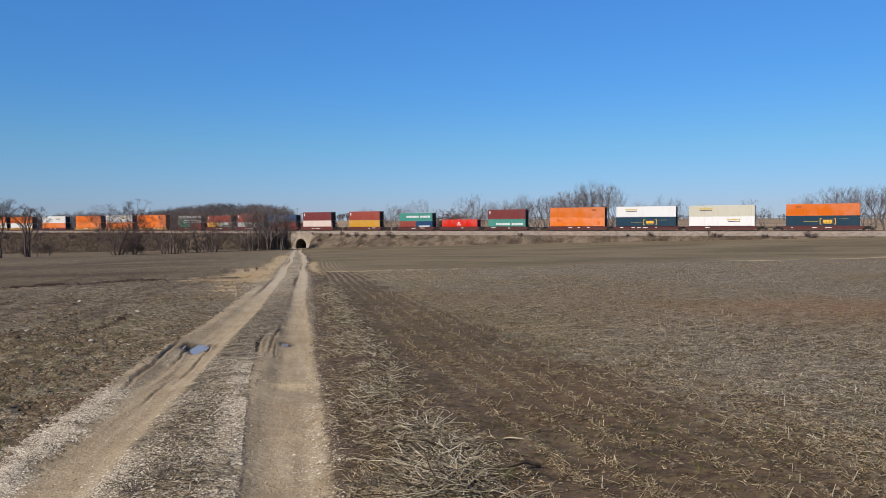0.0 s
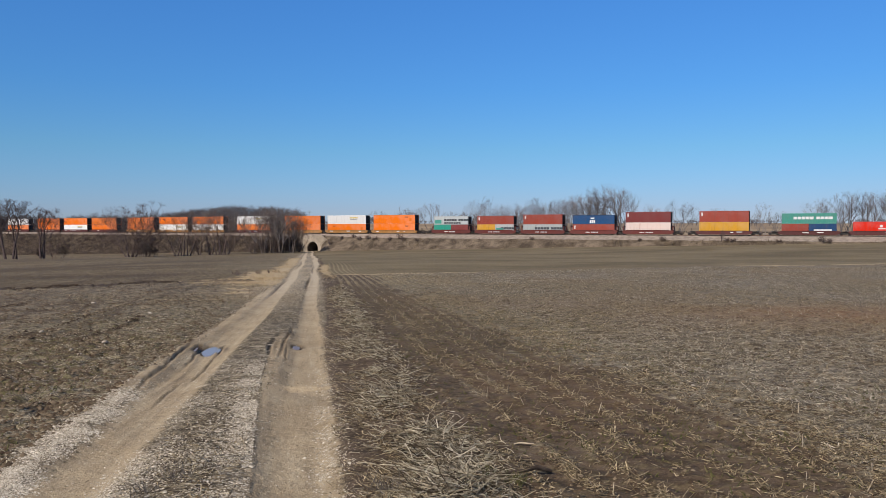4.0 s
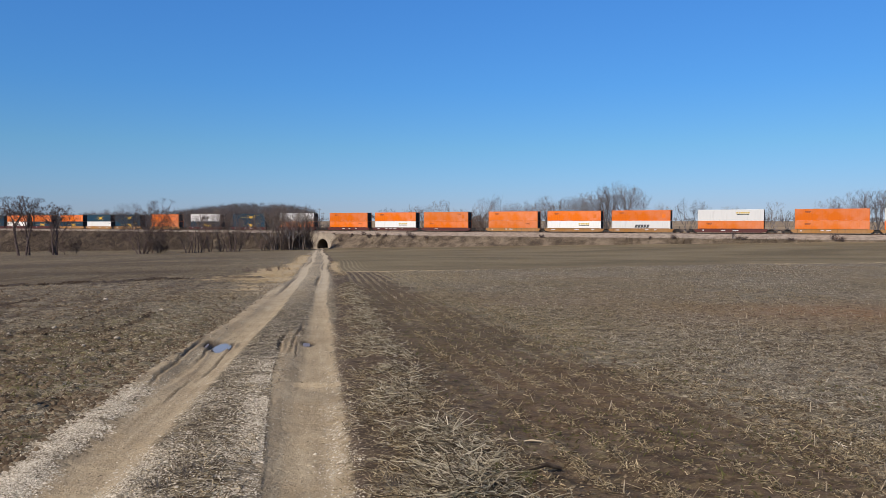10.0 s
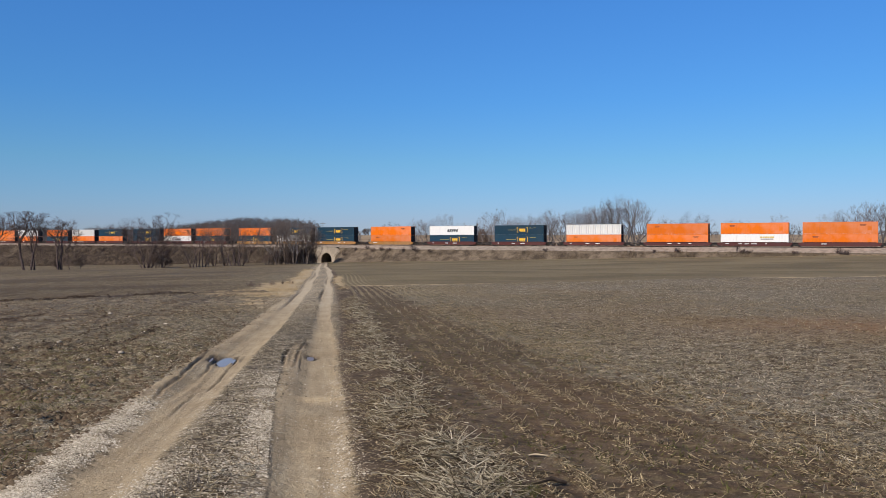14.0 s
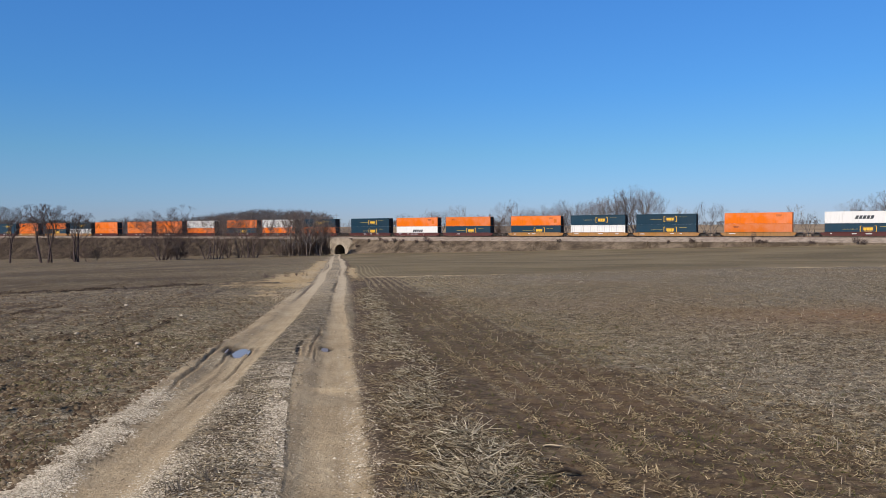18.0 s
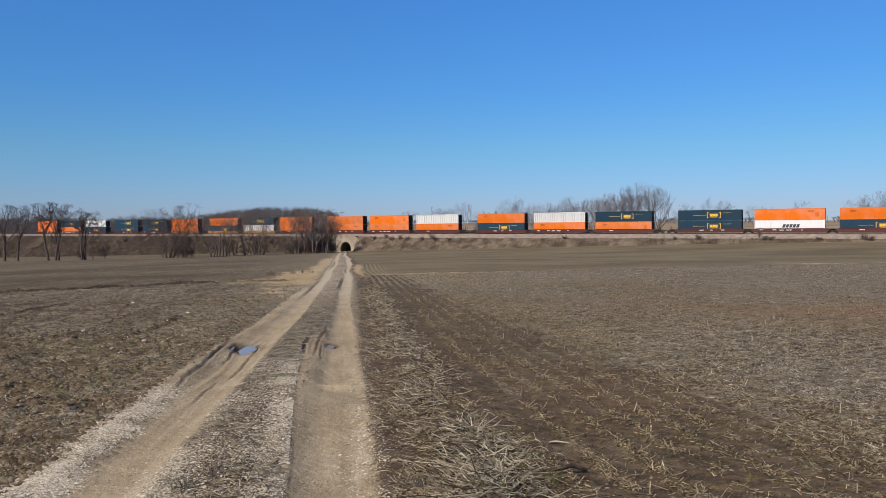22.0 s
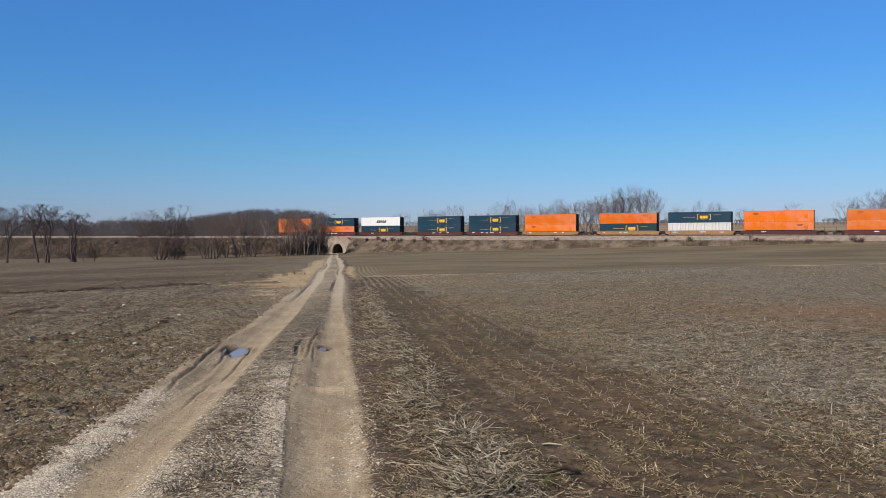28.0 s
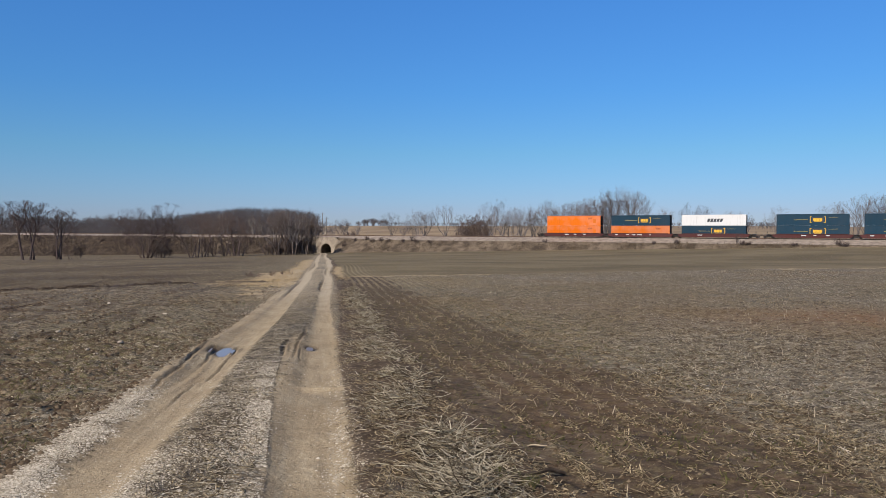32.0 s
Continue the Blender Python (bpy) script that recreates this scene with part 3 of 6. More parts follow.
    green = np.maximum(green, 1.0 * ss(lat, 2.2, 3.0) * (1 - ss(lat, 5.5, 9.0)) * ss(y, 8, 14) * (1 - ss(y, 30, 45)) * (0.4 + 0.9 * n))
    wet = sum(np.exp(-(((lat - cx) / (rx * 1.25)) ** 2 + ((y - cy) / (ry * 1.2)) ** 2) ** 2) for cx, cy, rx, ry, d in DIPS)
    # grooves: damp and the shade inside them share one dark colour
    for cx, cy, w, d, ln, slant in GROOVES:
        v = y - cy
        bend = lat - cx - slant * v + 0.014 * np.sin(v * 2.1 + cy) + 0.05 * (fbm(x * 3 + cx, y * 3, 83, 2) - 0.5)
        wet = np.maximum(wet, 0.88 * np.exp(-(bend / (w * 1.1)) ** 2) * np.exp(-(v / ln) ** 4))
    wet = np.maximum(wet, 0.24 * np.exp(-((lat - 0.95) / 0.27) ** 4) * np.exp(-((y - 8.75) / 0.55) ** 4))
    # dark wheel lines beside the track, and broad bands across the ground beyond the furrow
    streak = 0.9 * ss(fbm(lat * 1.3, y * 0.07, 99, 3), 0.52, 0.66) * ss(-lat, 3.2, 4.5) * ss(y, 13, 17) * (1 - ss(y, 45, 60))
    streak = np.maximum(streak, ss(fbm(x * 0.012 + 3, (y - 0.35 * x) * 0.11, 98, 3), 0.47, 0.62) * ss(-lat, 6, 12) * ss(y - edge_l, 1, 5) * (1 - ss(r, 150, 200)))
    wet = np.maximum(wet, 0.46 * streak)
    bank = ss(q, 16, 11) * ss(q, -30, -24)
    dry = np.maximum(dry, 0.35 * bank)
    distant = ss(-q, 20, 60)
    drill = 0.75 * ss(lat, 1.6, 2.4) * (1 - ss(lat, 7, 13)) * ss(y, 30, 44) * (1 - ss(y, 70, 100)) * (0.35 + 0.8 * n) * (1 - 0.75 * ss(y - edge_r, -0.5, 0.5) * ss(lat, 3.5, 5.0))
    # dark line of the furrow: turned-up damp soil plus its painted shade
    furrow = np.where((lat < -4) & (y < 46.5), np.exp(-((y - edge_l) / 0.8) ** 2) * (0.35 + 1.0 * n), 0)
    wet = np.maximum(wet, np.maximum(0.85 * furrow, 1.0 * furrow_at(x, y)))
    fields = (("sand", sand), ("gravel", gravel), ("plain", plain), ("straw", straw), ("rusty", rusty), ("dry", dry), ("green", green), ("wet", wet), ("distant", distant), ("drill", drill), ("road", road), ("pale", ss(y, 18, 40) * (0.55 + 0.9 * n)))
    for name, values in (("lat", lat), ("rut", rut_lat(x, y))):
        at = me.attributes.new(name, "FLOAT", "POINT")
        at.data.foreach_set("value", values.astype(np.float32))
    for name, values in fields:
        at = me.attributes.new(name, "FLOAT", "POINT")
        at.data.foreach_set("value", np.clip(np.broadcast_to(values, x.shape), 0, 1).astype(np.float32))
    me.materials.append(ground_material())
    ob = new("ground", me)
    tagged(ob, "brown stubble field with a rutted sandy farm track", "ground", kind="structure")
    return ob


build_ground()

# ---- railway embankment ----
BANK = simple("dry_bank_grass", (0.060, 0.046, 0.034), (0.185, 0.146, 0.105), scale=0.35, rough=0.95, bump=0.6, fine=3.0)
BALLAST = simple("pale_ballast", (0.20, 0.165, 0.135), (0.33, 0.280, 0.232), scale=0.8, rough=0.95, bump=0.5, fine=14.0)


def foot_at(s):
    return -6.15 + 0.0255 * np.clip(s, -330, 130)


def bank_strip(name, s0, s1, material, profile, label, step_m=1.5, rough=0.25):
    """A length of embankment whose cross-section, as (q, z) from front to back, follows profile(s)."""
    ss_ = np.arange(s0, s1 + 0.01, step_m) if s1 - s0 > step_m else np.array([s0, s1])
    ss_[-1] = s1
    verts, faces = [], []
    n = None
    for k, s in enumerate(ss_):
        rows = profile(s)
        n = len(rows)
        for q, z in rows:
            x, y = track_point(s, q)
            verts.append((x, y, z))
    v = np.array(verts)
    bump = (fbm(v[:, 0] * 0.4, v[:, 1] * 0.4 + v[:, 2], 91, 3) - 0.5) * rough
    v[:, 2] += bump
    for k in range(len(ss_) - 1):
        for j in range(n - 1):
            a = k * n + j
            faces.append((a, a + n, a + n + 1, a + 1))
    faces.append(tuple(range(n)))
    faces.append(tuple(range(len(ss_) * n - 1, (len(ss_) - 1) * n - 1, -1)))
    ob = link_mesh(name, v.tolist(), faces, material, smooth=False)
    return tagged(ob, label, "embankment", kind="structure")


def crest_at(s):
    """How far out, and how deep below the rail, the grassy slope begins: lower where the ballast has spilt, east of the underpass."""
    e = float(ss(np.array([s]), -36.0, -22.0)[0])
    return BANK_Q + 0.7 * e, BANK_TOP - 0.38 * e


def bank_profile(s):
    f = float(foot_at(s)) - 0.6
    cq, top = crest_at(s)
    run = max(top - f, 0.3) * 1.75 * min(max((abs(s - TUNNEL_S) - 2.4) / (6.0 if s > TUNNEL_S else 9.0), 0.15), 1.0)
    pts = [(cq + run, f)]
    for t in (0.25, 0.5, 0.75):
        pts.append((cq + run * (1 - t), f + (top - f) * t))
    pts += [(cq, top), (2.2, RAIL_Z - 0.98), (-8.6, RAIL_Z - 0.98), (-9.8, BANK_TOP), (-9.8 - run, f), (-9.8 - run, f - 1.0), (cq + run, f - 1.0)]
    return pts


def ballast_profile(s):
    cq, top = crest_at(s)
    return [(cq - 0.1, top + 0.06), (1.3, RAIL_Z - 0.20), (-3.9, RAIL_Z - 0.20), (-5.4, RAIL_Z - 0.85), (-5.4, RAIL_Z - 1.15), (2.2, RAIL_Z - 1.15), (cq - 0.1, top - 0.15)]


bank_strip("embankment_east", TUNNEL_S + 4.0, 420, BANK, bank_profile, "railway embankment covered in dry brown grass")
bank_strip("embankment_west", -620, TUNNEL_S - 4.0, BANK, bank_profile, "railway embankment covered in dry brown grass")
bank_strip("ballast", -620, 420, BALLAST, ballast_profile, "pale crushed stone ballast under the rails", step_m=3.0, rough=0.05)


def build_track():
    for q in (-0.6, -2.04):
        verts, faces = [], []
        for s in (-620, 420):
            for dq, z in ((-0.07, -0.17), (0.07, -0.17), (0.07, -0.15), (0.012, -0.12), (0.012, -0.05), (0.036, -0.04), (0.036, 0), (-0.036, 0), (-0.036, -0.04), (-0.012, -0.05), (-0.012, -0.12), (-0.07, -0.15)):
                x, y = track_point(s, q + dq)
                verts.append((x, y, RAIL_Z + z))
        n = 12
        faces = [(j, (j + 1) % n, n + (j + 1) % n, n + j) for j in range(n)]
        tagged(link_mesh("rail", verts, faces, RAIL), "long rusty steel rail on the ballast", "rail", group="rails of the track")
    verts, faces = [], []
    rng = random.Random(4)
    for k in range(1040 * 2 - 300):
        s = -440 + k * 0.52
        if s > 400:
            break
        b = len(verts)
        for ds in (-0.11, 0.11):
            for q, z in ((0.0 + rng.uniform(-0.04, 0.04), -0.175), (-2.64, -0.175), (-2.64, -0.30), (0.0, -0.30)):
                x, y = track_point(s + ds, q)
                verts.append((x, y, RAIL_Z + z))
        faces += [(b + i, b + (i + 1) % 4, b + 4 + (i + 1) % 4, b + 4 + i) for i in range(4)] + [(b, b + 1, b + 2, b + 3), (b + 7, b + 6, b + 5, b + 4)]
    tagged(link_mesh("sleepers", verts, faces, TIE), "weathered wooden sleepers in the ballast", "sleepers", kind="stuff")


build_track()


# concrete darkened in colour so that the inside of the arch looks unlit
VAULT_SHADE = simple("shaded_vault_concrete", (0.05, 0.045, 0.038), (0.10, 0.088, 0.072), scale=0.6, rough=0.9)


def build_underpass():
    """Concrete arch under the railway: headwalls, vault, wing walls, parapet."""
    top = RAIL_Z - 0.85
    floor = float(field_level(*[np.array([v]) for v in track_point(TUNNEL_S, 8.0)])[0]) - 0.55
    half, spring = 2.30, 1.30
    base = new("underpass")
    x0, y0 = track_point(TUNNEL_S, 0)
    base.matrix_world = pose(x0, y0, 0, 0, 0, -math.degrees(TRACK_A))     # local x along the track, -y towards the camera
    tagged(base, "pale concrete arched underpass beneath the railway", "underpass", kind="structure")
    arch = [(-half, floor)] + [(-half * math.cos(a), floor + spring + half * math.sin(a)) for a in np.linspace(0, math.pi, 17)] + [(half, floor)]
    for name, y_a, y_b in (("headwall", -5.9, -5.3), ("headwall", 13.2, 13.8)):
        bm = bmesh.new()
        cols = [(-6.0, floor - 1.5), (-3.6, floor - 1.5), (-half, floor - 1.5), *arch[1:-1], (half, floor - 1.5), (4.2, floor - 1.5), (6.0, floor - 1.5)]
        grid = [[(bm.verts.new((x, y, z)), bm.verts.new((x, y, top - max(x - 4.2, 0) * 0.75))) for x, z in cols] for y in (y_a, y_b)]
        for i in range(len(cols) - 1):
            if abs(cols[i][0] - cols[i + 1][0]) > 1e-6:
                for g in grid:
                    bm.faces.new((g[i][0], g[i + 1][0], g[i + 1][1], g[i][1]))
                bm.faces.new((grid[0][i][1], grid[0][i + 1][1], grid[1][i + 1][1], grid[1][i][1]))
            bm.faces.new((grid[0][i][0], grid[0][i + 1][0], grid[1][i + 1][0], grid[1][i][0]))
        bmesh.ops.recalc_face_normals(bm, faces=bm.faces)
        part(name, bm, CONCRETE, base)
    bm = bmesh.new()
    r = [[bm.verts.new((x * g, y, floor + (z - floor) * g)) for x, z in arch] for g, y in ((1, -5.4), (1, 13.3), (1.22, 13.3), (1.22, -5.4))]
    for k in range(4):
        for i in range(len(arch) - 1):
            bm.faces.new((r[k][i], r[k][i + 1], r[(k + 1) % 4][i + 1], r[(k + 1) % 4][i]))
    part("vault", bm, VAULT_SHADE, base, "concrete vault coloured dark for the shade inside")
    part("coping", boxes((-6.1, 4.3, -6.0, -5.25, top, top + 0.2), bevel=0.04), CONCRETE, base)
    # fill above the vault carries the track across
    part("fill", boxes((-4.05, 4.05, -5.2, 13.1, floor + spring + half * 1.25, RAIL_Z - 0.72)), BANK, base)
    for sx in (-1, 1):
        part("side_fill", boxes(*[(min(a, b), max(a, b), -5.2, 13.1, floor - 0.5, floor + spring + half * 1.25) for a, b in ((2.75 * sx, 4.05 * sx),)]), BANK, base)


build_underpass()

# ---- the train ----
# upper and lower boxes of each stack from the front of the train; o orange, p faded orange, w white, c cream, b dark blue, r ribbed white,
# m maroon, k red-brown, d bright red, t teal, g grey, n royal blue, l chalky white; two letters below: two short boxes
STACKS = ["o/b", "c/w", "w/b", "p/p", "m/t", "/d", "t/kn", "k/y", "m/l", "n/k", "k/g", "k/yw", "w/em", "o/o", "w/o", "o/p", "w/p", "o/w", "o/w", "p/p", "p/o", "o/w", "o/o", "r/p", "b/b",
          "w/b", "o/p", "b/b", "b/r", "o/b", "o/b", "o/w", "b/b", "b/p", "r/o", "o/b", "r/o", "o/p", "p/p", "o/o", "b/r", "o/b", "o/o", "b/b", "b/b", "w/b", "b/p", "o/o"]
LINKS = "LssLssLLssssLssLLssLssLLLLLssLssLssLssLssLssLss"            # long or short gap behind each stack
CARS = "rrrrrrrrBBBBByyyryyyrrrrrryyyyrrrrrrrrrryyyrrrrr"
PAINTS = {"o": (ORANGE[0], "orange"), "p": (ORANGE[1], "faded orange"), "w": (WHITE, "white"), "c": (CREAM, "cream"), "b": (BLUE, "dark blue"), "r": (WHITE, "ribbed white"), "m": (MAROON, "maroon"),
          "k": (BRICK, "red-brown"), "d": (RED, "bright red"), "t": (TEAL, "teal"), "e": (GREEN, "sea-green"), "g": (GREY, "grey"), "n": (ROYAL, "royal blue"), "l": (PINKISH, "chalky white"), "y": (YELLOW, "ochre yellow")}
HALF_W = 1.27
SLACK = {1: 0.1, 2: 0.2, 3: 0.1, 4: 0.5, 5: 0.45, 6: 0.4, 7: 0.5, 8: 0.3}         # couplings of the leading cars that are longer than the rest
SHORT_HEIGHTS = {4: (2.896, 2.896), 5: (2.896, 2.896), 7: (2.896, 2.896), 8: (2.896, 2.896), 10: (2.59, 2.896)}         # lower and upper forty-foot boxes that are not 2.59 m high
WELL_LIFT = {0: 0.40, 1: 0.40, 2: 0.40, 3: 0.40, 4: 0.12, 5: 0.15, 7: 0.18, 8: 0.15}         # shallower wells


def ribbed_side(bm, x0, x1, y, z0, z1, pitch, depth, sign, flat=0.5):
    """A side wall folded into upright ribs; sign gives the side it faces."""
    n = max(int(round((x1 - x0) / pitch)), 2)
    w = (x1 - x0) / n
    line = []
    for k in range(n):
        a = x0 + k * w
        line += [(a, 0), (a + w * flat, 0), (a + w * (flat + 0.12), -depth), (a + w * 0.88, -depth)]
    line.append((x1, 0))
    low = [bm.verts.new((x, y + sign * d, z0)) for x, d in line]
    high = [bm.verts.new((x, y + sign * d, z1)) for x, d in line]
    for i in range(len(line) - 1):
        f = (low[i], low[i + 1], high[i + 1], high[i])
        bm.faces.new(f if sign < 0 else f[::-1])


CONTAINER_MESHES = {}


def container_meshes(length, height, ribs):
    """The bare shapes of a freight container, shared by all of its size: x along, base at z 0."""
    key = (length, height, ribs)
    if key in CONTAINER_MESHES:
        return CONTAINER_MESHES[key]
    out = {}

    def keep(name, bm):
        me = bpy.data.meshes.new(name)
        bm.to_mesh(me)
        bm.free()
        out[name] = me
    h = HALF_W
    for sign, name in ((-1, "side_wall_near"), (1, "side_wall_far")):
        bm = bmesh.new()
        if ribs == "ribbed":
            ribbed_side(bm, 0.10, length - 0.10, sign * (h - 0.015), 0.16, height - 0.10, 0.68, 0.17, sign, 0.42)
        elif ribs == "short":
            ribbed_side(bm, 0.10, length - 0.10, sign * (h - 0.015), 0.16, height - 0.10, 0.28, 0.036, sign, 0.4)
        else:
            ribbed_side(bm, 0.10, length - 0.10, sign * (h - 0.015), 0.16, height - 0.10, 1.22, 0.012, sign, 0.72)
        keep(name, bm)
    bm = bmesh.new()
    ribbed_side(bm, 0.06, length - 0.06, 0, -h + 0.06, h - 0.06, 0.6, 0.02, 1, 0.6)
    for v in bm.verts:
        v.co = (v.co.x, -v.co.z, height - 0.03 + v.co.y)
    keep("roof", bm)
    keep("corner_post", boxes((-0.06, 0.06, -0.06, 0.06, 0.10, height - 0.10), bevel=0.015))
    keep("long_rail", boxes((0.12, length - 0.12, -0.045, 0.045, 0, 0.14), bevel=0.012))
    keep("corner_casting", boxes((-0.09, 0.09, -0.081, 0.081, 0, 0.118), bevel=0.012))
    keep("end_wall", boxes((-0.03, 0.03, -h + 0.08, h - 0.08, 0.05, height - 0.05)))
    bm = boxes((-0.03, 0.03, -h + 0.08, -0.01, 0.10, height - 0.10), bevel=0.01)
    keep("door_leaf", bm)
    bm = bmesh.new()
    bmesh.ops.create_cone(bm, segments=6, radius1=0.022, radius2=0.022, depth=height - 0.25, cap_ends=True, matrix=pose(0, 0, height / 2))
    keep("lock_rod", bm)
    CONTAINER_MESHES[key] = out
    return out


def child(me, name, material, parent, m, label=""):
    me2 = me
    if not me.materials:
        me.materials.append(material)
    ob = new(name, me2)
    if me.materials[0] != material:
        ob.material_slots[0].link = "OBJECT"
        ob.material_slots[0].material = material
    ob.parent = parent
    ob.matrix_basis = m
    return tagged(ob, label)


MARKS = {}


def mark(key, rects):
    """A mesh of flat plates in one plane: (x0, x1, z0, z1) each."""
    if key not in MARKS:
        y = -HALF_W + 0.012
        bm = boxes(*[(a, b, y - 0.012, y + 0.004, c, d) for a, b, c, d in rects])
        me = bpy.data.meshes.new("mark")
        bm.to_mesh(me)
        bm.free()
        MARKS[key] = me
    return MARKS[key]


def bracket_logo(parent, length, z):
    """A dark block between yellow brackets, with a thin pale line running into it."""
    cx = length * 0.575
    for k in (-1, 1):
        child(mark(("bracket", k), [tuple(sorted((k * a, k * b))) + zz for a, b, zz in ((1.6, 1.75, (0, 1.55)), (1.35, 1.75, (1.42, 1.55)), (1.35, 1.75, (0, 0.13)))]), "logo_bracket", LOGO_YELLOW, parent, pose(cx, 0, z))
    child(mark("word", [(-1.0, -0.35, 0.42, 1.12), (-0.3, 0.3, 0.42, 1.12), (0.36, 0.95, 0.42, 1.12), (-0.8, 0.8, 0.2, 0.3)]), "logo_block", LOGO_YELLOW, parent, pose(cx, -0.002, z))
    child(mark("wordback", [(-1.3, 1.3, 0.12, 1.45)]), "logo_panel", LOGO_DARK, parent, pose(cx, 0, z))
    child(mark("line", [(-5.3, -2.1, 0.72, 0.79)]), "logo_line", LOGO_TAN, parent, pose(cx, 0, z))
    child(mark("tick", [(2.4, 4.4, 1.30, 1.36)]), "logo_line", LOGO_TAN, parent, pose(cx, 0, z))


def italic_word(parent, x, z, n, w, h, material, gap=0.28):
    """A word that is drawn as slanting plain strokes."""
    key = ("slant", n, w, h)
    if key not in MARKS:
        bm = bmesh.new()
        y = -HALF_W + 0.012
        for k in range(n):
            a = k * (w + gap * w)
            front = [bm.verts.new((a + dx + 0.35 * h * (dz / h), y - 0.012, dz)) for dx, dz in ((0, 0), (w, 0), (w, h), (0, h))]
            back = [bm.verts.new((v.co.x, y + 0.004, v.co.z)) for v in front]
            bm.faces.new(front)
            for i in range(4):
                bm.faces.new((front[i], back[i], back[(i + 1) % 4], front[(i + 1) % 4]))
        me = bpy.data.meshes.new("mark")
        bm.to_mesh(me)
        bm.free()
        MARKS[key] = me
    child(MARKS[key], "lettering", material, parent, pose(x, 0, z))


def make_container(code, length, height, rng, where, logo=0):
    material, colour = PAINTS[code]
    if code == "w" and length < 13:
        material, colour = PALE_GREY, "pale grey"
    ribs = "ribbed" if code == "r" else ("short" if length < 13 else "smooth")
    ms = container_meshes(length, height, ribs)
    size = "long" if length > 13 else ("forty-foot" if length > 7 else "twenty-foot")
    base = tagged(new("shipping_container"), f"{colour} {size} steel shipping container {where}", "container", group="containers on the train")
    for side in ("side_wall_near", "side_wall_far"):
        child(ms[side], "side_wall", material, base, pose(0, 0, 0))
    child(ms["roof"], "roof", material, base, pose(0, 0, 0))
    for x in (0.06, length - 0.06):
        for y in (-HALF_W + 0.06, HALF_W - 0.06):
            child(ms["corner_post"], "corner_post", material, base, pose(x, y, 0))
            for z in (0, height - 0.118):
                child(ms["corner_casting"], "corner_casting", STEEL if code in "bn" else material, base, pose(x + (0.03 if x < 1 else -0.03), y + (0.02 if y < 0 else -0.02), z))
    for y in (-HALF_W + 0.05, HALF_W - 0.05):
        for z in (0.005, height - 0.145):
            child(ms["long_rail"], "long_rail", material, base, pose(0, y, z))
    child(ms["end_wall"], "end_wall", material, base, pose(0.08, 0, 0))
    for k in (1, -1):
        child(ms["door_leaf"], "door_leaf", SHADED_END, base, pose(length - 0.08, 0, 0, 0, 0, 0 if k > 0 else 180), "front door coloured near-black for its shade")
        for y in (0.35, 0.85):
            child(ms["lock_rod"], "lock_rod", STEEL, base, pose(length - 0.03, k * y, 0))
    if code == "b":
        bracket_logo(base, length, 0.72 if height > 2.7 else 0.5)
    elif code in "op":
        child(mark("tag", [(0, 1.35, 0, 0.16), (0.1, 1.2, -0.24, -0.12)]), "lettering_bar", LOGO_BROWN, base, pose(2.2 if rng.random() < 0.6 else length - 3.8, 0, height - 0.75))
        if rng.random() < 0.4:
            child(mark("patch", [(0, 0.9, 0, 1.1)]), "repair_panel", ORANGE[1], base, pose(length - 2.2, 0, 0.8), "replaced side panel in faded orange")
    elif code in "wc" and length > 13:
        if logo == 1:
            italic_word(base, length * 0.40, 1.0, 5, 0.62, 0.85, LOGO_DARK)
        else:
            x = 2.6 if rng.random() < 0.4 else length - 6.6
            child(mark("wide", [(0, 0.5, 0, 0.42), (0.6, 1.0, 0, 0.42), (1.1, 1.6, 0, 0.42), (1.7, 2.1, 0, 0.42), (2.2, 2.7, 0, 0.42), (2.8, 3.2, 0, 0.42)]), "lettering_bar", LOGO_TAN, base, pose(x, 0, height - 1.05))
            child(mark("under", [(0, 3.0, 0, 0.2)]), "lettering_bar", LOGO_DARK, base, pose(x + 0.1, 0, height - 1.4))
    elif code in "tgn" and length > 7 or code == "w" and length < 13:
        col = LOGO_PALE if code in "tn" else LOGO_DARK
        if code == "n":
            child(mark("square", [(-0.55, -0.1, 0, 0.9), (0.0, 0.45, 0, 0.9), (0.55, 1.0, 0, 0.9), (-0.3, 0.8, 1.2, 1.6)]), "logo_block", col, base, pose(length * 0.46, 0, 0.3))
        else:
            child(mark(("letters", length), [(k * 0.92 + (0.5 if k > 4 else 0), k * 0.92 + 0.80 + (0.5 if k > 4 else 0), 0.05, 0.7) for k in range(9 if code == "t" else 6)]), "lettering_bar", col, base, pose(length * 0.22 if code == "t" else length * 0.3, 0, 1.05))
            if code == "w":
                child(mark("letters_under", [(k * 0.85, k * 0.85 + 0.74, 0, 0.5) for k in range(7)]), "lettering_bar", col, base, pose(length * 0.3, 0, 0.25))
                child(mark("corner_flag", [(0, 2.4, 0, 1.2)]), "logo_block", TEAL, base, pose(0.3, 0, 0.3), "pale teal corner block")
    elif code in "mk" and length > 7:
        child(mark("small_tag", [(0, 0.35, 0, 0.9)]), "lettering_bar", LOGO_PALE, base, pose(0.5, 0, height - 1.3))
    elif code == "d" and length > 7:
        child(mark("logo_small", [(0.4, 1.0, 0.55, 1.1), (0, 1.6, 0.1, 0.32)]), "logo_block", LOGO_PALE, base, pose(length * 0.42, 0, 1.0))
    elif code == "n":
        child(mark("short_bar", [(0.6, 4.6, 0, 0.7)]), "lettering_bar", LOGO_PALE, base, pose(0.5, 0, 0.5))
    return base


CAR_MESHES = {}


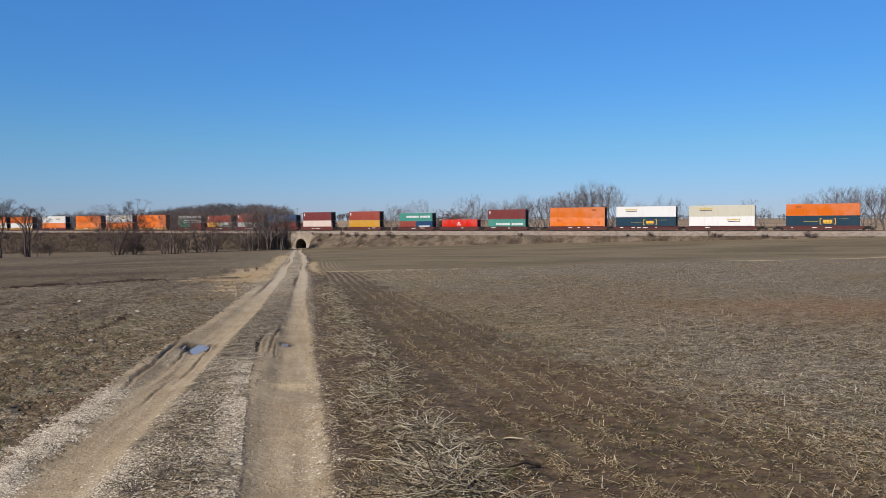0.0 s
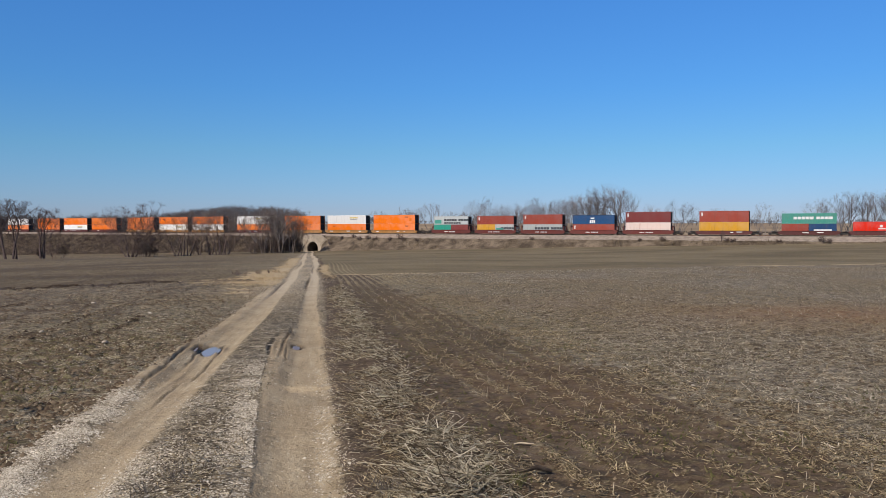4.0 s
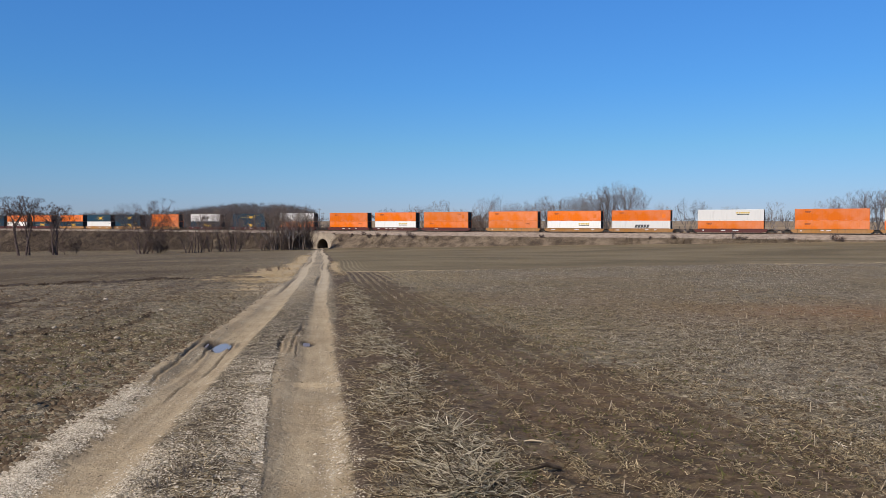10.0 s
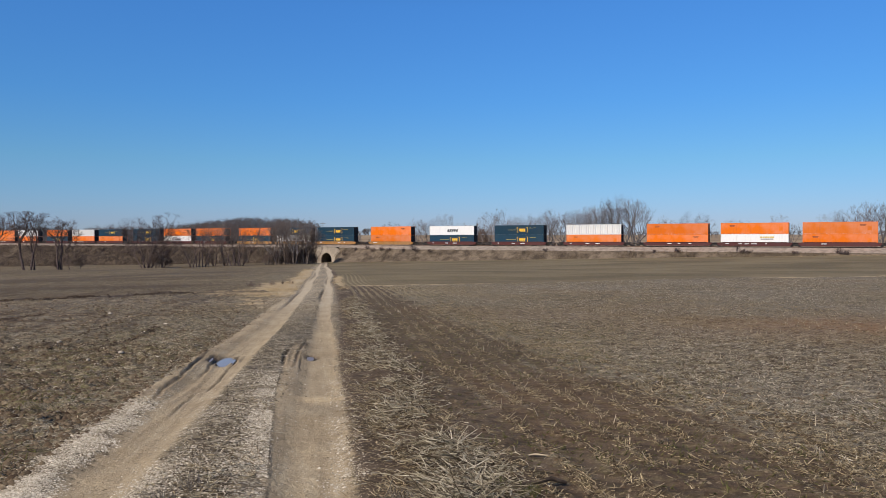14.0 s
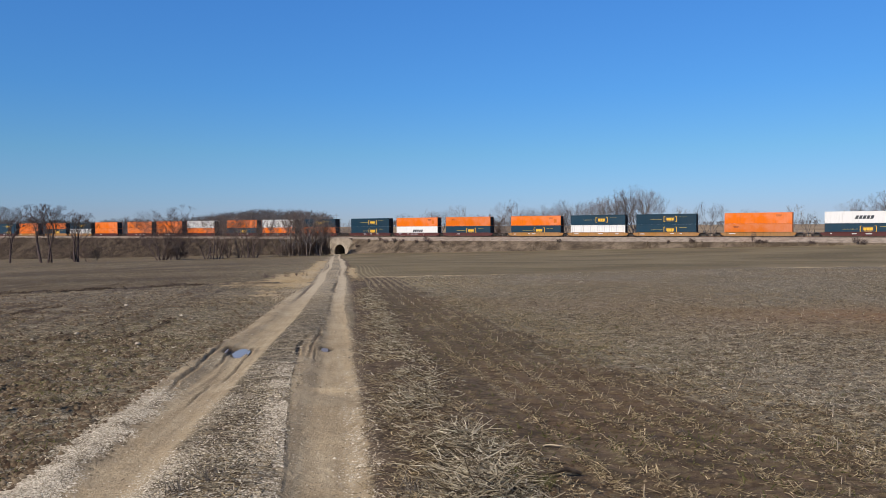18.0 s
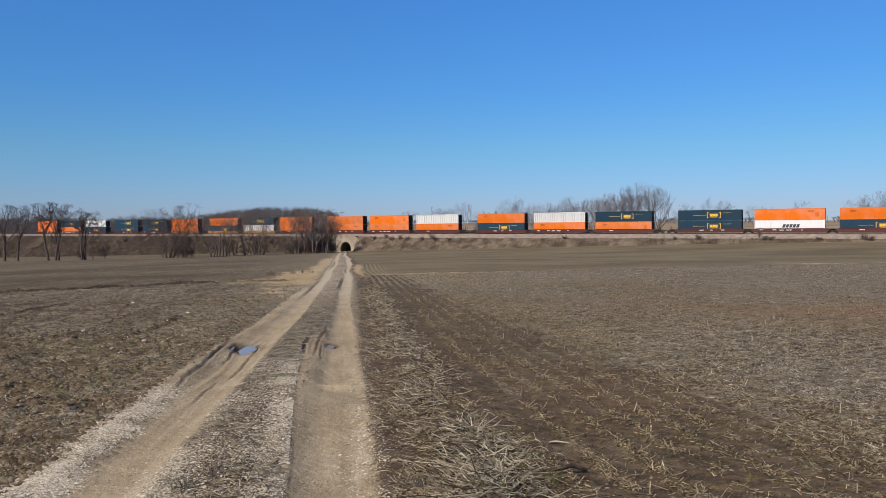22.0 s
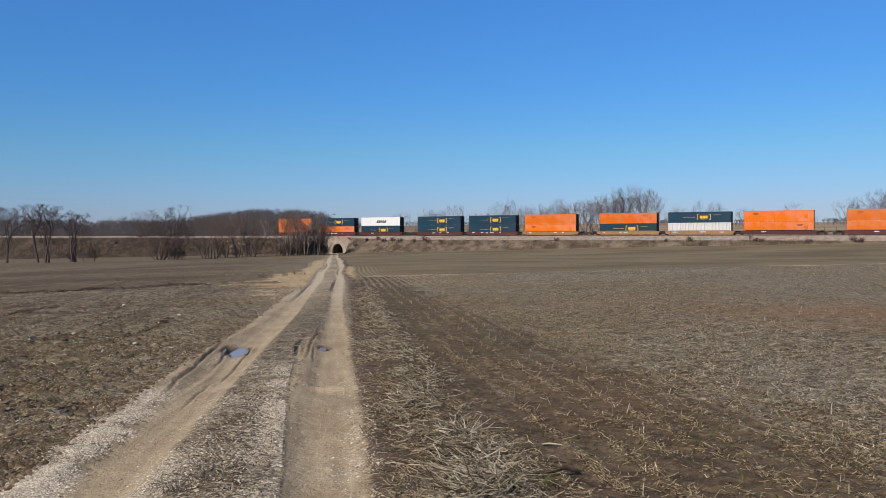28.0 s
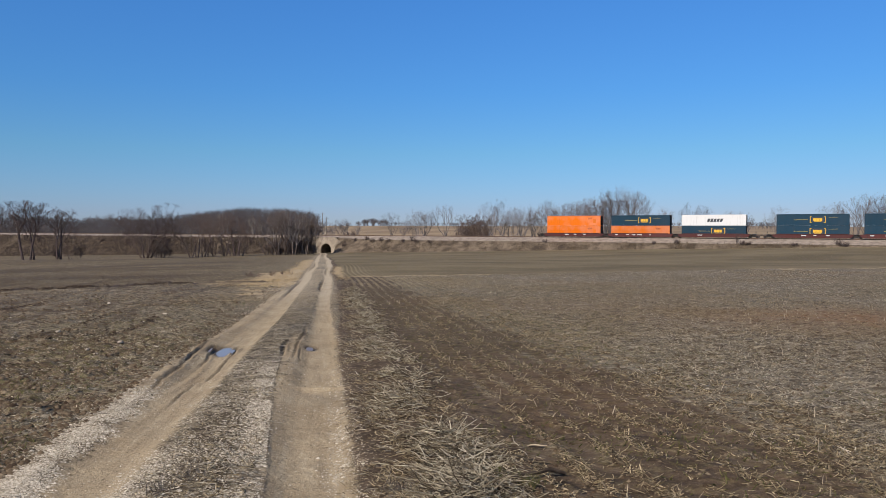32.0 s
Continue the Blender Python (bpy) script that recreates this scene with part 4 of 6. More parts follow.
def car_mesh(name, make):
    if name not in CAR_MESHES:
        bm = make()
        me = bpy.data.meshes.new("car_part")
        bm.to_mesh(me)
        bm.free()
        CAR_MESHES[name] = me
    return CAR_MESHES[name]


def tapered_sill(length, high):
    """The deep side girder of a well, cut back at its ends, with a top flange."""
    bm = bmesh.new()
    out = [(-0.9, 0.78), (-0.55, 0.30), (0.6, 0.14), (length - 0.6, 0.14), (length + 0.55, 0.30), (length + 0.9, 0.78), (length + 0.9, 0.98), (length * 0.93, high), (length * 0.07, high), (-0.9, 0.98)]
    f = [bm.verts.new((x, -0.05, z)) for x, z in out]
    b = [bm.verts.new((x, 0.05, z)) for x, z in out]
    bm.faces.new(f)
    bm.faces.new(b[::-1])
    for i in range(len(out)):
        j = (i + 1) % len(out)
        bm.faces.new((f[j], f[i], b[i], b[j]))
    box(bm, 0.3, length - 0.3, -0.13, 0.05, high - 0.09, high)
    box(bm, 0.8, length - 0.8, -0.12, 0.05, 0.14, 0.24)
    return bm


def tube(bm, a, b, r, n=8):
    a, b = Vector(a), Vector(b)
    q = (b - a).to_track_quat("Z", "Y").to_matrix().to_4x4()
    bmesh.ops.create_cone(bm, segments=n, radius1=r, radius2=r, depth=(b - a).length, cap_ends=True, matrix=Matrix.Translation((a + b) / 2) @ q)


def bogie_frame():
    bm = bmesh.new()
    for y in (-0.98, 0.98):
        box(bm, -1.15, 1.15, y - 0.09, y + 0.09, 0.42, 0.60, bevel=0.02)
        for x in (-0.88, 0.88):
            box(bm, x - 0.2, x + 0.2, y - 0.12, y + 0.12, 0.28, 0.62, bevel=0.02)
        box(bm, -0.32, 0.32, y - 0.1, y + 0.1, 0.22, 0.72, bevel=0.02)
    box(bm, -0.25, 0.25, -0.98, 0.98, 0.40, 0.66, bevel=0.02)
    return bm


def wheelset():
    bm = bmesh.new()
    for y in (-0.74, 0.74):
        s = 1 if y > 0 else -1
        tube(bm, (0, y - 0.07, 0), (0, y + 0.07, 0), 0.46, 18)
        tube(bm, (0, y - s * 0.09, 0), (0, y - s * 0.06, 0), 0.49, 18)
    tube(bm, (0, -1.05, 0), (0, 1.05, 0), 0.08, 8)
    return bm


def end_platform():
    bm = bmesh.new()
    box(bm, 0.0, 2.3, -1.25, 1.25, 0.86, 0.98, bevel=0.02)
    box(bm, 0.0, 2.5, -0.35, 0.35, 0.62, 0.86, bevel=0.02)
    box(bm, 0.0, 0.2, -1.3, 1.3, 0.45, 1.12, bevel=0.02)
    return bm


def bulkhead():
    bm = bmesh.new()
    for y in (-1.2, 1.2):
        box(bm, -0.12, 0.12, y - 0.1, y + 0.1, 0.9, 2.45)
        box(bm, -0.9, -0.1, y - 0.05, y + 0.05, 0.9, 1.3)
    box(bm, -0.06, 0.06, -1.2, 1.2, 2.1, 2.4)
    box(bm, -0.06, 0.06, -1.2, 1.2, 0.95, 1.2)
    return bm


def make_well_car(length, code, front, rear, front_gap, rear_gap):
    paint_, word = {"r": (CAR_RED, "rust-red"), "B": (CAR_BRIGHT, "brick-red"), "y": (CAR_YELLOW, "ochre-yellow")}[code]
    base = tagged(new("well_car"), f"{word} articulated well car carrying stacked containers on rails", "railway car", group="cars of the train")
    high = 1.18 if code != "B" else 1.32
    sill = car_mesh(("sill", length, high), lambda: tapered_sill(length, high))
    for y in (-1.42, 1.42):
        child(sill, "side_sill", paint_, base, pose(0, y, 0))
    child(car_mesh(("floor", length), lambda: boxes((0.1, length - 0.1, -1.3, 1.3, 0.20, 0.33), *[(k, k + 0.25, -1.36, 1.36, 0.12, 0.22) for k in np.linspace(0.6, length - 0.9, 6)])), "well_floor", paint_, base, pose(0, 0, 0))
    child(car_mesh("platform", end_platform), "end_platform", STEEL, base, pose(length - 0.05, 0, 0))
    child(car_mesh("platform", end_platform), "end_platform", STEEL, base, pose(0.05, 0, 0, 0, 0, 180))
    if code == "B":
        child(car_mesh("bulkhead", bulkhead), "bulkhead", paint_, base, pose(length + 0.5, 0, 0))
        child(car_mesh("bulkhead", bulkhead), "bulkhead", paint_, base, pose(-0.5, 0, 0, 0, 0, 180))
        child(mark("car_word", [(k * 0.42, k * 0.42 + 0.35, 0, 0.22) for k in range(9) if k != 3]), "lettering_bar", LOGO_PALE, base, pose(length * 0.32, -0.24, 0.55))
    else:
        rng = random.Random(int(length * 10) + ord(code) + front * 2 + rear)
        x = 1.2
        while x < length - 2:
            w = rng.uniform(0.4, 1.6)
            if rng.random() < 0.45:
                child(mark(("car_mark", round(w, 1)), [(0, w, 0, 0.2)]), "lettering_bar", LOGO_PALE, base, pose(x, -0.24, 0.62 + rng.uniform(-0.06, 0.1)))
            x += w + rng.uniform(0.5, 2.4)
    bogies = []
    if rear:
        bogies.append(-rear_gap)
    if front:
        bogies.append(length + front_gap)
    for x in bogies:
        b = child(car_mesh("bogie", bogie_frame), "bogie", STEEL, base, pose(x, 0, 0))
        for dx in (-0.88, 0.88):
            child(car_mesh("wheelset", wheelset), "wheelset", TREAD, b, pose(dx, 0, 0.46))
        child(car_mesh("bolster", lambda: boxes((-0.55, 0.55, -0.8, 0.8, 0.66, 0.92), (-0.2, 0.2, -1.28, 1.28, 0.92, 1.05), bevel=0.02)), "bolster", STEEL, b, pose(0, 0, 0))
    for x, turn, on in ((length + 2.3, 0, front == 2), (-2.3, 180, rear == 2)):
        if on:
            child(car_mesh("coupler", lambda: boxes((0, 1.2, -0.09, 0.09, 0.68, 0.88), (1.05, 1.35, -0.17, 0.17, 0.62, 0.94), bevel=0.02)), "coupler", STEEL, base, pose(x, 0, 0, 0, 0, turn))
            child(car_mesh("hose_rail", lambda: boxes((0, 0.08, -1.2, 1.2, 0.98, 1.04), (0, 0.06, -1.2, -1.14, 0.98, 1.75), (0, 0.06, -0.5, -0.44, 0.98, 1.75), (0, 0.06, -1.2, -0.44, 1.7, 1.75))), "hand_rail", STEEL, base, pose(x, 0, 0, 0, 0, turn))
    return base


MOVERS = []          # (object, metres behind the train's zero, height above the rail)


def build_train():
    rng = random.Random(12)
    at = sum(SLACK.values())
    for i, codes in enumerate(STACKS):
        upper, lower = codes.split("/")
        short = 4 <= i <= 12
        length = 12.19 if short else 16.15
        if i:
            at -= length + (7.13 if LINKS[i - 1] == "L" else 3.13) + SLACK.get(i, 0.0)
        long_front = i == 0 or LINKS[i - 1] == "L"
        long_rear = i == len(STACKS) - 1 or LINKS[i] == "L"
        car = make_well_car(length, CARS[i], 2 if long_front else 0, 2 if long_rear else 1, 1.75, 1.75 if long_rear else 1.57)
        MOVERS.append((car, at, 0.0))
        h_low, h = SHORT_HEIGHTS.get(i, (2.59, 2.59)) if short else (2.896, 2.896)
        rest = 0.34 + WELL_LIFT.get(i, 0.0)
        if len(lower) == 2:
            for k, c in enumerate(lower):
                MOVERS.append((make_container(c, 6.06, h_low, rng, "in a well car"), at + k * 6.13, rest))
        else:
            MOVERS.append((make_container(lower, length, h_low, rng, "in a well car", logo=int(i in (17, 31))), at, rest))
        if upper:
            MOVERS.append((make_container(upper, length, h, rng, "on another container", logo=int(i in (25, 45))), at, rest + 0.005 + h_low))


build_train()


def train_place(t):
    """Where the train's zero stands along the railway."""
    return 105.21 + 26.94 * t + 0.01442 * t * t - 1.4 * float(1 - ss(np.array(t), 1.0, 2.0))

# ---- litter, stubble, stones and water on the ground ----


def island_material(name, colours, rough=0.9):
    """One colour a piece, picked along a ramp."""
    m, tree, p, node = shade(name, rough)
    r = node("NewGeometry").outputs["Random Per Island"]
    ramp = node("ValToRGB", Fac=r)
    el = ramp.color_ramp.elements
    for k, c in enumerate(colours):
        at = k / (len(colours) - 1)
        e = el[0] if k == 0 else (el[-1] if k == len(colours) - 1 else el.new(at))
        e.position, e.color = at, rgb(c)
    n = noise_n(node, node("TexCoord").outputs["Object"], 40.0, 2)
    v = node("HueSaturation", Color=ramp.outputs[0], Value=step(node, n, 0.3, 0.7, 0.75, 1.2))
    tree.links.new(v.outputs[0], p.inputs["Base Color"])
    return m


STALK = island_material("dry_stalk", [(0.045, 0.033, 0.021), (0.22, 0.178, 0.119), (0.44, 0.380, 0.270), (0.66, 0.60, 0.456), (0.06, 0.045, 0.030), (0.52, 0.46, 0.335), (0.28, 0.230, 0.153), (0.10, 0.077, 0.050), (0.05, 0.037, 0.024)])
GREY_STRAW = island_material("bleached_straw", [(0.05, 0.040, 0.029), (0.22, 0.186, 0.138), (0.46, 0.405, 0.307), (0.09, 0.073, 0.053), (0.60, 0.535, 0.409), (0.32, 0.275, 0.205)])
STALK_DULL = island_material("weathered_straw", [(0.045, 0.032, 0.019), (0.18, 0.136, 0.079), (0.40, 0.320, 0.194), (0.08, 0.059, 0.036), (0.52, 0.430, 0.270), (0.24, 0.190, 0.117)])
STUB = island_material("cut_stubble", [(0.17, 0.130, 0.086), (0.34, 0.280, 0.195), (0.52, 0.440, 0.320), (0.24, 0.195, 0.135)])
BANK_GRASS = island_material("rank_bank_grass", [(0.055, 0.041, 0.028), (0.12, 0.093, 0.062), (0.19, 0.150, 0.100), (0.085, 0.066, 0.045)])
BRAMBLE = island_material("bramble_stems", [(0.040, 0.029, 0.026), (0.085, 0.064, 0.056), (0.12, 0.095, 0.085), (0.055, 0.042, 0.036)])
CLOD = island_material("soil_clod", [(0.050, 0.033, 0.021), (0.10, 0.070, 0.043), (0.17, 0.130, 0.085), (0.075, 0.051, 0.033), (0.24, 0.19, 0.125), (0.06, 0.041, 0.026)], 0.95)
CLOD_DAMP = island_material("damp_soil_clod", [(0.030, 0.020, 0.014), (0.050, 0.035, 0.024), (0.040, 0.028, 0.019), (0.075, 0.055, 0.038)], 0.9)
PEBBLE = island_material("limestone_chips", [(0.17, 0.140, 0.100), (0.48, 0.425, 0.330), (0.70, 0.645, 0.530), (0.36, 0.310, 0.235), (0.60, 0.54, 0.430), (0.26, 0.218, 0.155)])
GRIT = island_material("road_grit", [(0.13, 0.098, 0.060), (0.36, 0.295, 0.195), (0.52, 0.45, 0.330), (0.20, 0.155, 0.098), (0.42, 0.35, 0.24)])
GRASS_DRY = island_material("dry_grass_blades", [(0.24, 0.17, 0.088), (0.42, 0.315, 0.172), (0.52, 0.40, 0.23), (0.30, 0.215, 0.115)])
WEED = island_material("winter_weed", [(0.06, 0.068, 0.022), (0.10, 0.100, 0.034), (0.16, 0.14, 0.060), (0.08, 0.080, 0.032)])
WEED_GREY = island_material("dead_weed_stems", [(0.07, 0.06, 0.05), (0.15, 0.13, 0.11), (0.22, 0.20, 0.17)])
STONE = simple("pale_fieldstone", (0.28, 0.24, 0.185), (0.42, 0.37, 0.30), scale=14, rough=0.85, bump=0.4)
HUSK = simple("pale_husk", (0.34, 0.275, 0.18), (0.46, 0.385, 0.27), scale=20, rough=0.8, stretch=(1, 6, 1))
DARKWOOD = simple("wet_dark_branch", (0.045, 0.033, 0.024), (0.09, 0.068, 0.05), scale=12, rough=0.8, bump=0.5)


def array_mesh(name, verts, faces, material, smooth=False):
    """A mesh from arrays; every face has as many corners."""
    me = bpy.data.meshes.new(name)
    n, k = faces.shape
    me.vertices.add(len(verts))
    me.vertices.foreach_set("co", verts.astype(np.float32).ravel())
    me.loops.add(n * k)
    me.loops.foreach_set("vertex_index", faces.astype(np.int32).ravel())
    me.polygons.add(n)
    me.polygons.foreach_set("loop_start", np.arange(0, n * k, k, dtype=np.int32))
    if smooth:
        me.polygons.foreach_set("use_smooth", np.ones(n, bool))
    me.update(calc_edges=True)
    me.materials.append(material)
    return new(name, me)


def rot_frame(yaw, pitch):
    """Unit axes of pieces that point along yaw, raised by pitch."""
    f = np.column_stack((np.cos(yaw) * np.cos(pitch), np.sin(yaw) * np.cos(pitch), np.sin(pitch)))
    s = np.column_stack((-np.sin(yaw), np.cos(yaw), 0 * yaw))
    return f, s, np.cross(f, s)


def scraps(name, label, category, base, yaw, pitch, length, radius, material):
    """Short three-sided straws, joined in one mesh."""
    n = len(base)
    f, s, u = rot_frame(yaw, pitch)
    v = np.empty((n, 6, 3))
    for k, p in enumerate((base, base + f * length[:, None])):
        for j in range(3):
            a = 2 * math.pi * j / 3 + 0.5
            v[:, k * 3 + j] = p + (s * math.cos(a) + u * math.sin(a) * 0.6) * radius[:, None]
    quads = np.array([(j, (j + 1) % 3, 3 + (j + 1) % 3, 3 + j) for j in (0, 2)])
    faces = (quads[None] + (np.arange(n) * 6)[:, None, None]).reshape(-1, 4)
    return tagged(array_mesh(name, v.reshape(-1, 3), faces, material), label, category, kind="stuff")


def sticks(name, label, category, base, yaw, pitch, length, radius, material, bend=0.0, seed=1):
    """Three-sided stalks with a bend in the middle, joined in one mesh."""
    g = np.random.RandomState(seed)
    n = len(base)
    f, s, u = rot_frame(yaw, pitch)
    f2 = rot_frame(yaw + g.normal(0, 1, n) * bend, pitch + g.normal(0, 1, n) * bend * 0.6)[0]
    p1 = base + f * (length * 0.5)[:, None]
    p2 = p1 + f2 * (length * 0.5)[:, None]
    v = np.empty((n, 9, 3))
    for k, (p, r) in enumerate(((base, 1.0), (p1, 0.9), (p2, 0.6))):
        for j in range(3):
            a = 2 * math.pi * j / 3 + 0.5
            v[:, k * 3 + j] = p + (s * math.cos(a) + u * math.sin(a)) * (radius * r)[:, None]
    one = np.array([(k * 3 + j, k * 3 + (j + 1) % 3, k * 3 + 3 + (j + 1) % 3, k * 3 + 3 + j) for k in range(2) for j in range(3)])
    faces = (one[None] + (np.arange(n) * 9)[:, None, None]).reshape(-1, 4)
    return tagged(array_mesh(name, v.reshape(-1, 3), faces, material), label, category, kind="stuff")


OCTA = np.array([(math.cos(1.2566 * k), math.sin(1.2566 * k), -0.25) for k in range(5)] + [(0.1, 0.05, 0.75)])
OCTA_F = np.array([(k, (k + 1) % 5, 5) for k in range(5)])


def lumps(name, label, category, base, size, material, seed=2, squash=0.6):
    """Angular lumps joined in one mesh."""
    g = np.random.RandomState(seed)
    n = len(base)
    v = OCTA[None] * (1 + g.uniform(-0.35, 0.35, (n, 6, 3)))
    a = g.uniform(0, 6.28, n)
    c, s = np.cos(a)[:, None], np.sin(a)[:, None]
    st = g.uniform(0.7, 1.4, n)[:, None]
    x, y = v[:, :, 0] * st, v[:, :, 1] / st
    out = np.stack((x * c - y * s, x * s + y * c, v[:, :, 2] * squash * g.uniform(0.6, 1.2, n)[:, None]), -1) * size[:, None, None] + base[:, None, :]
    faces = (OCTA_F[None] + (np.arange(n) * 6)[:, None, None]).reshape(-1, 3)
    return tagged(array_mesh(name, out.reshape(-1, 3), faces, material), label, category, kind="stuff")


def from_lat(lat, y):
    """World x of points given by their offset from the farm track."""
    x = lat / 0.987 - 0.98 - 0.1635 * y
    for _ in range(2):
        x = x - (road_lat(x, y) - lat) / 0.987
    return x


def on_ground(x, y, lift=0.0):
    return np.column_stack((x, y, ground_z(x, y) + lift))


def near_y(g, n, lo, hi, power=1.0):
    """Distances that thin out as they get farther."""
    return lo * (hi / lo) ** (g.uniform(0, 1, n) ** power)


def in_view(x, y, margin=1.12):
    return np.abs(x + 0.0) < (0.62 * y + 0.6) * margin


def bare_rows(lat, y):
    """The strip beside the track where bare soil shows between the drill rows, 0 to 1."""
    return ss(lat, 2.2, 2.6) * (1 - ss(lat + 0.06 * np.clip(y - 12, 0, 10), 4.4, 5.9))


def build_litter():
    g = np.random.RandomState(21)
    # windrow of broken maize stalks beside the track: fine shreds below, thick stalks heaped on them
    for count, lo, hi, rlo, rhi, mid, wide, heap, material, name, label, seed in ((12000, 0.035, 0.17, 0.0018, 0.0046, 1.86, 0.28, 0.09, STALK, "stalk_litter", "broken pale maize stalks heaped along the track", 3), (20000, 0.02, 0.11, 0.0014, 0.0036, 1.74, 0.36, 0.05, STALK_DULL, "leaf_litter", "brown shredded maize leaves under the stalks", 13),
                                                                                 (9000, 0.09, 0.34, 0.0022, 0.0048, 1.96, 0.22, 0.11, STALK, "thick_stalks", "long bleached maize stalks tangled on the heap", 23)):
        y = near_y(g, count, 4.5, 36, 1.25)
        lat = g.normal(mid, wide, count) + 0.12 * np.sin(y * 1.3)
        keep = (0.6 * vnoise(lat * 2.2, y * 1.6, 5) + 0.4 * vnoise(lat * 7, y * 6, 6) > g.uniform(0.26, 0.82, count)) & (lat > (1.35 if heap > 0.10 else 1.12) + 0.3 * g.uniform(0, 1, count)) & (lat < 2.75)
        y, lat = y[keep], lat[keep]
        x = from_lat(lat, y)
        n = len(x)
        high = np.clip(1 - np.abs(lat - 1.95) / 0.55, 0, 1) * g.uniform(0, 1, n) * heap * (0.4 + 1.1 * vnoise(lat * 2.2, y * 1.6, 5))
        turn = np.where(g.uniform(0, 1, n) < 0.45, g.normal(2.5, 0.6, n), g.uniform(0, 6.28, n))
        sticks(name, label, "stalks", on_ground(x, y, 0.005) + np.array([0, 0, 1]) * high[:, None], turn, g.normal(0.06, 0.20, n), g.uniform(lo, hi, n) * g.uniform(0.5, 1.1, n), g.uniform(rlo, rhi, n) * (1 + y / 30), material, 0.5, seed)
    # scattered residue on both fields
    n = 390000
    y = near_y(g, n, 4.4, 66, 0.9)
    x = g.uniform(-1, 1, n) * (0.64 * y + 1.2)
    lat = road_lat(x, y)
    zone = bare_rows(lat, y)
    cover = np.where(lat > 0, 0.14 + 0.80 * ss(lat, 3.8, 7.5) + 0.5 * (fbm(x * 0.12, y * 0.12, 77) - 0.5), 0.44 - 0.2 * ss(y, 12, 26))
    clump = fbm(x * 1.1, y * 1.1, 15, 3)
    on_row = ss(np.cos((lat - DRILL_0 + 0.05 * (fbm(x * 0.9, y * 0.9, 35, 2) - 0.5)) / DRILL * 2 * np.pi), -0.25, 0.75)
    keep = (np.abs(lat) > 1.05 + 0.5 * g.uniform(0, 1, n) ** 1.5) & (clump + 0.45 * (cover - 0.4) + 0.5 * (fbm(x * 2.6, y * 3.4, 16, 2) - 0.5) + 0.8 * (fbm(x * 8.0 / (1 + y / 30), y * 8.0 / (1 + y / 15), 17, 2) - 0.5) > g.uniform(0.36, 0.70, n))
    keep &= g.uniform(0, 1, n) < 1 - zone * (1 - on_row * (0.10 + 1.0 * fbm(x * 0.6, y * 0.5, 93, 2)) - 0.03)
    keep &= g.uniform(0, 1, n) > 0.55 * np.exp(-(((x - 11.2) / 4.6) ** 2 + ((y - 20.0) / 3.2) ** 2))
    keep |= (np.abs(lat) < 0.42) & (clump > g.uniform(0.3, 0.9, n))
    keep &= (y < np.where(lat > 0, 55 + 0.42 * (x + 3.6), furrow_y(x)))
    x, y, zone = x[keep], y[keep], zone[keep]
    n = len(x)
    lat = road_lat(x, y)
    grey = fbm(x * 0.16, y * 0.11, 87, 3) + 0.10 * ss(lat, 4.5, 8) - 0.12 * (np.abs(lat - 4) < 2.5) - 0.3 * np.exp(-(((x - 11.2) / 4.6) ** 2 + ((y - 20.0) / 3.2) ** 2)) > g.uniform(0.38, 0.62, n)
    for sel, material, name, label in ((~grey, STALK_DULL, "straw_litter", "scattered weathered straw and leaf scraps on the soil"), (grey, GREY_STRAW, "bleached_litter", "bleached grey straw and leaf scraps on the soil")):
        m = int(sel.sum())
        xs, ys = x[sel], y[sel]
        long = g.gamma(2.5, 0.0145, m) * (1 + ys / 45) * np.where(lat[sel] < 0, 0.55, 1.0 - 0.30 * ss(lat[sel], 5, 8) - 0.25 * zone[sel])
        scraps(name, label, "straw", on_ground(xs, ys, 0.004), g.uniform(0, 6.28, m), g.normal(0.14, 0.22, m), long, g.uniform(0.0011, 0.0036, m) * (1 + ys / 15) * (1 + 0.35 * zone[sel]), material)
    # shredded stalks caught in the rows where the soil between them is bare
    per = 2100
    row = np.repeat(np.arange(0, 9), per)
    n = len(row)
    y = near_y(g, n, 4.4, 22, 1.1)
    lat = DRILL_0 + DRILL * row + g.normal(0, 0.055, n) + 0.03 * np.sin(y * 0.9 + row)
    x = from_lat(lat, y)
    keep = in_view(x, y) & (vnoise(y * 1.1, row * 3.7, 51) * 0.6 + 0.4 * vnoise(y * 4, row * 1.9, 52) > g.uniform(0.22, 0.80, n))
    x, y = x[keep], y[keep]
    n = len(x)
    sticks("row_litter", "short shredded stalks lying along the drill rows", "straw", on_ground(x, y, 0.004) + np.array([0, 0, 1]) * g.uniform(0, 0.03, n)[:, None], g.uniform(0, 6.28, n), g.normal(0.15, 0.35, n), g.gamma(2.2, 0.022, n), g.uniform(0.0016, 0.0040, n) * (1 + y / 30), STALK_DULL, 0.5, 33)
    lumps("row_clods", "dark crumbs of soil along the drill rows", "soil", on_ground(x + g.normal(0, 0.03, n), y + g.normal(0, 0.03, n), 0.003), np.minimum(g.gamma(2.0, 0.006, n), 0.022), CLOD, 36)
    # standing stubble in drill rows
    y0 = np.arange(3.4, 64, 0.10)
    ys, lats = [], []
    for k in range(0, 122):
        sel = g.uniform(0, 1, len(y0)) < 0.42 - 0.20 * ss(y0, 14, 30)
        ys.append(y0[sel] + g.uniform(-0.08, 0.08, sel.sum()))
        lats.append(DRILL_0 + DRILL * k + g.normal(0, 0.035, sel.sum()))
    y, lat = np.concatenate(ys), np.concatenate(lats)
    x = from_lat(lat, y)
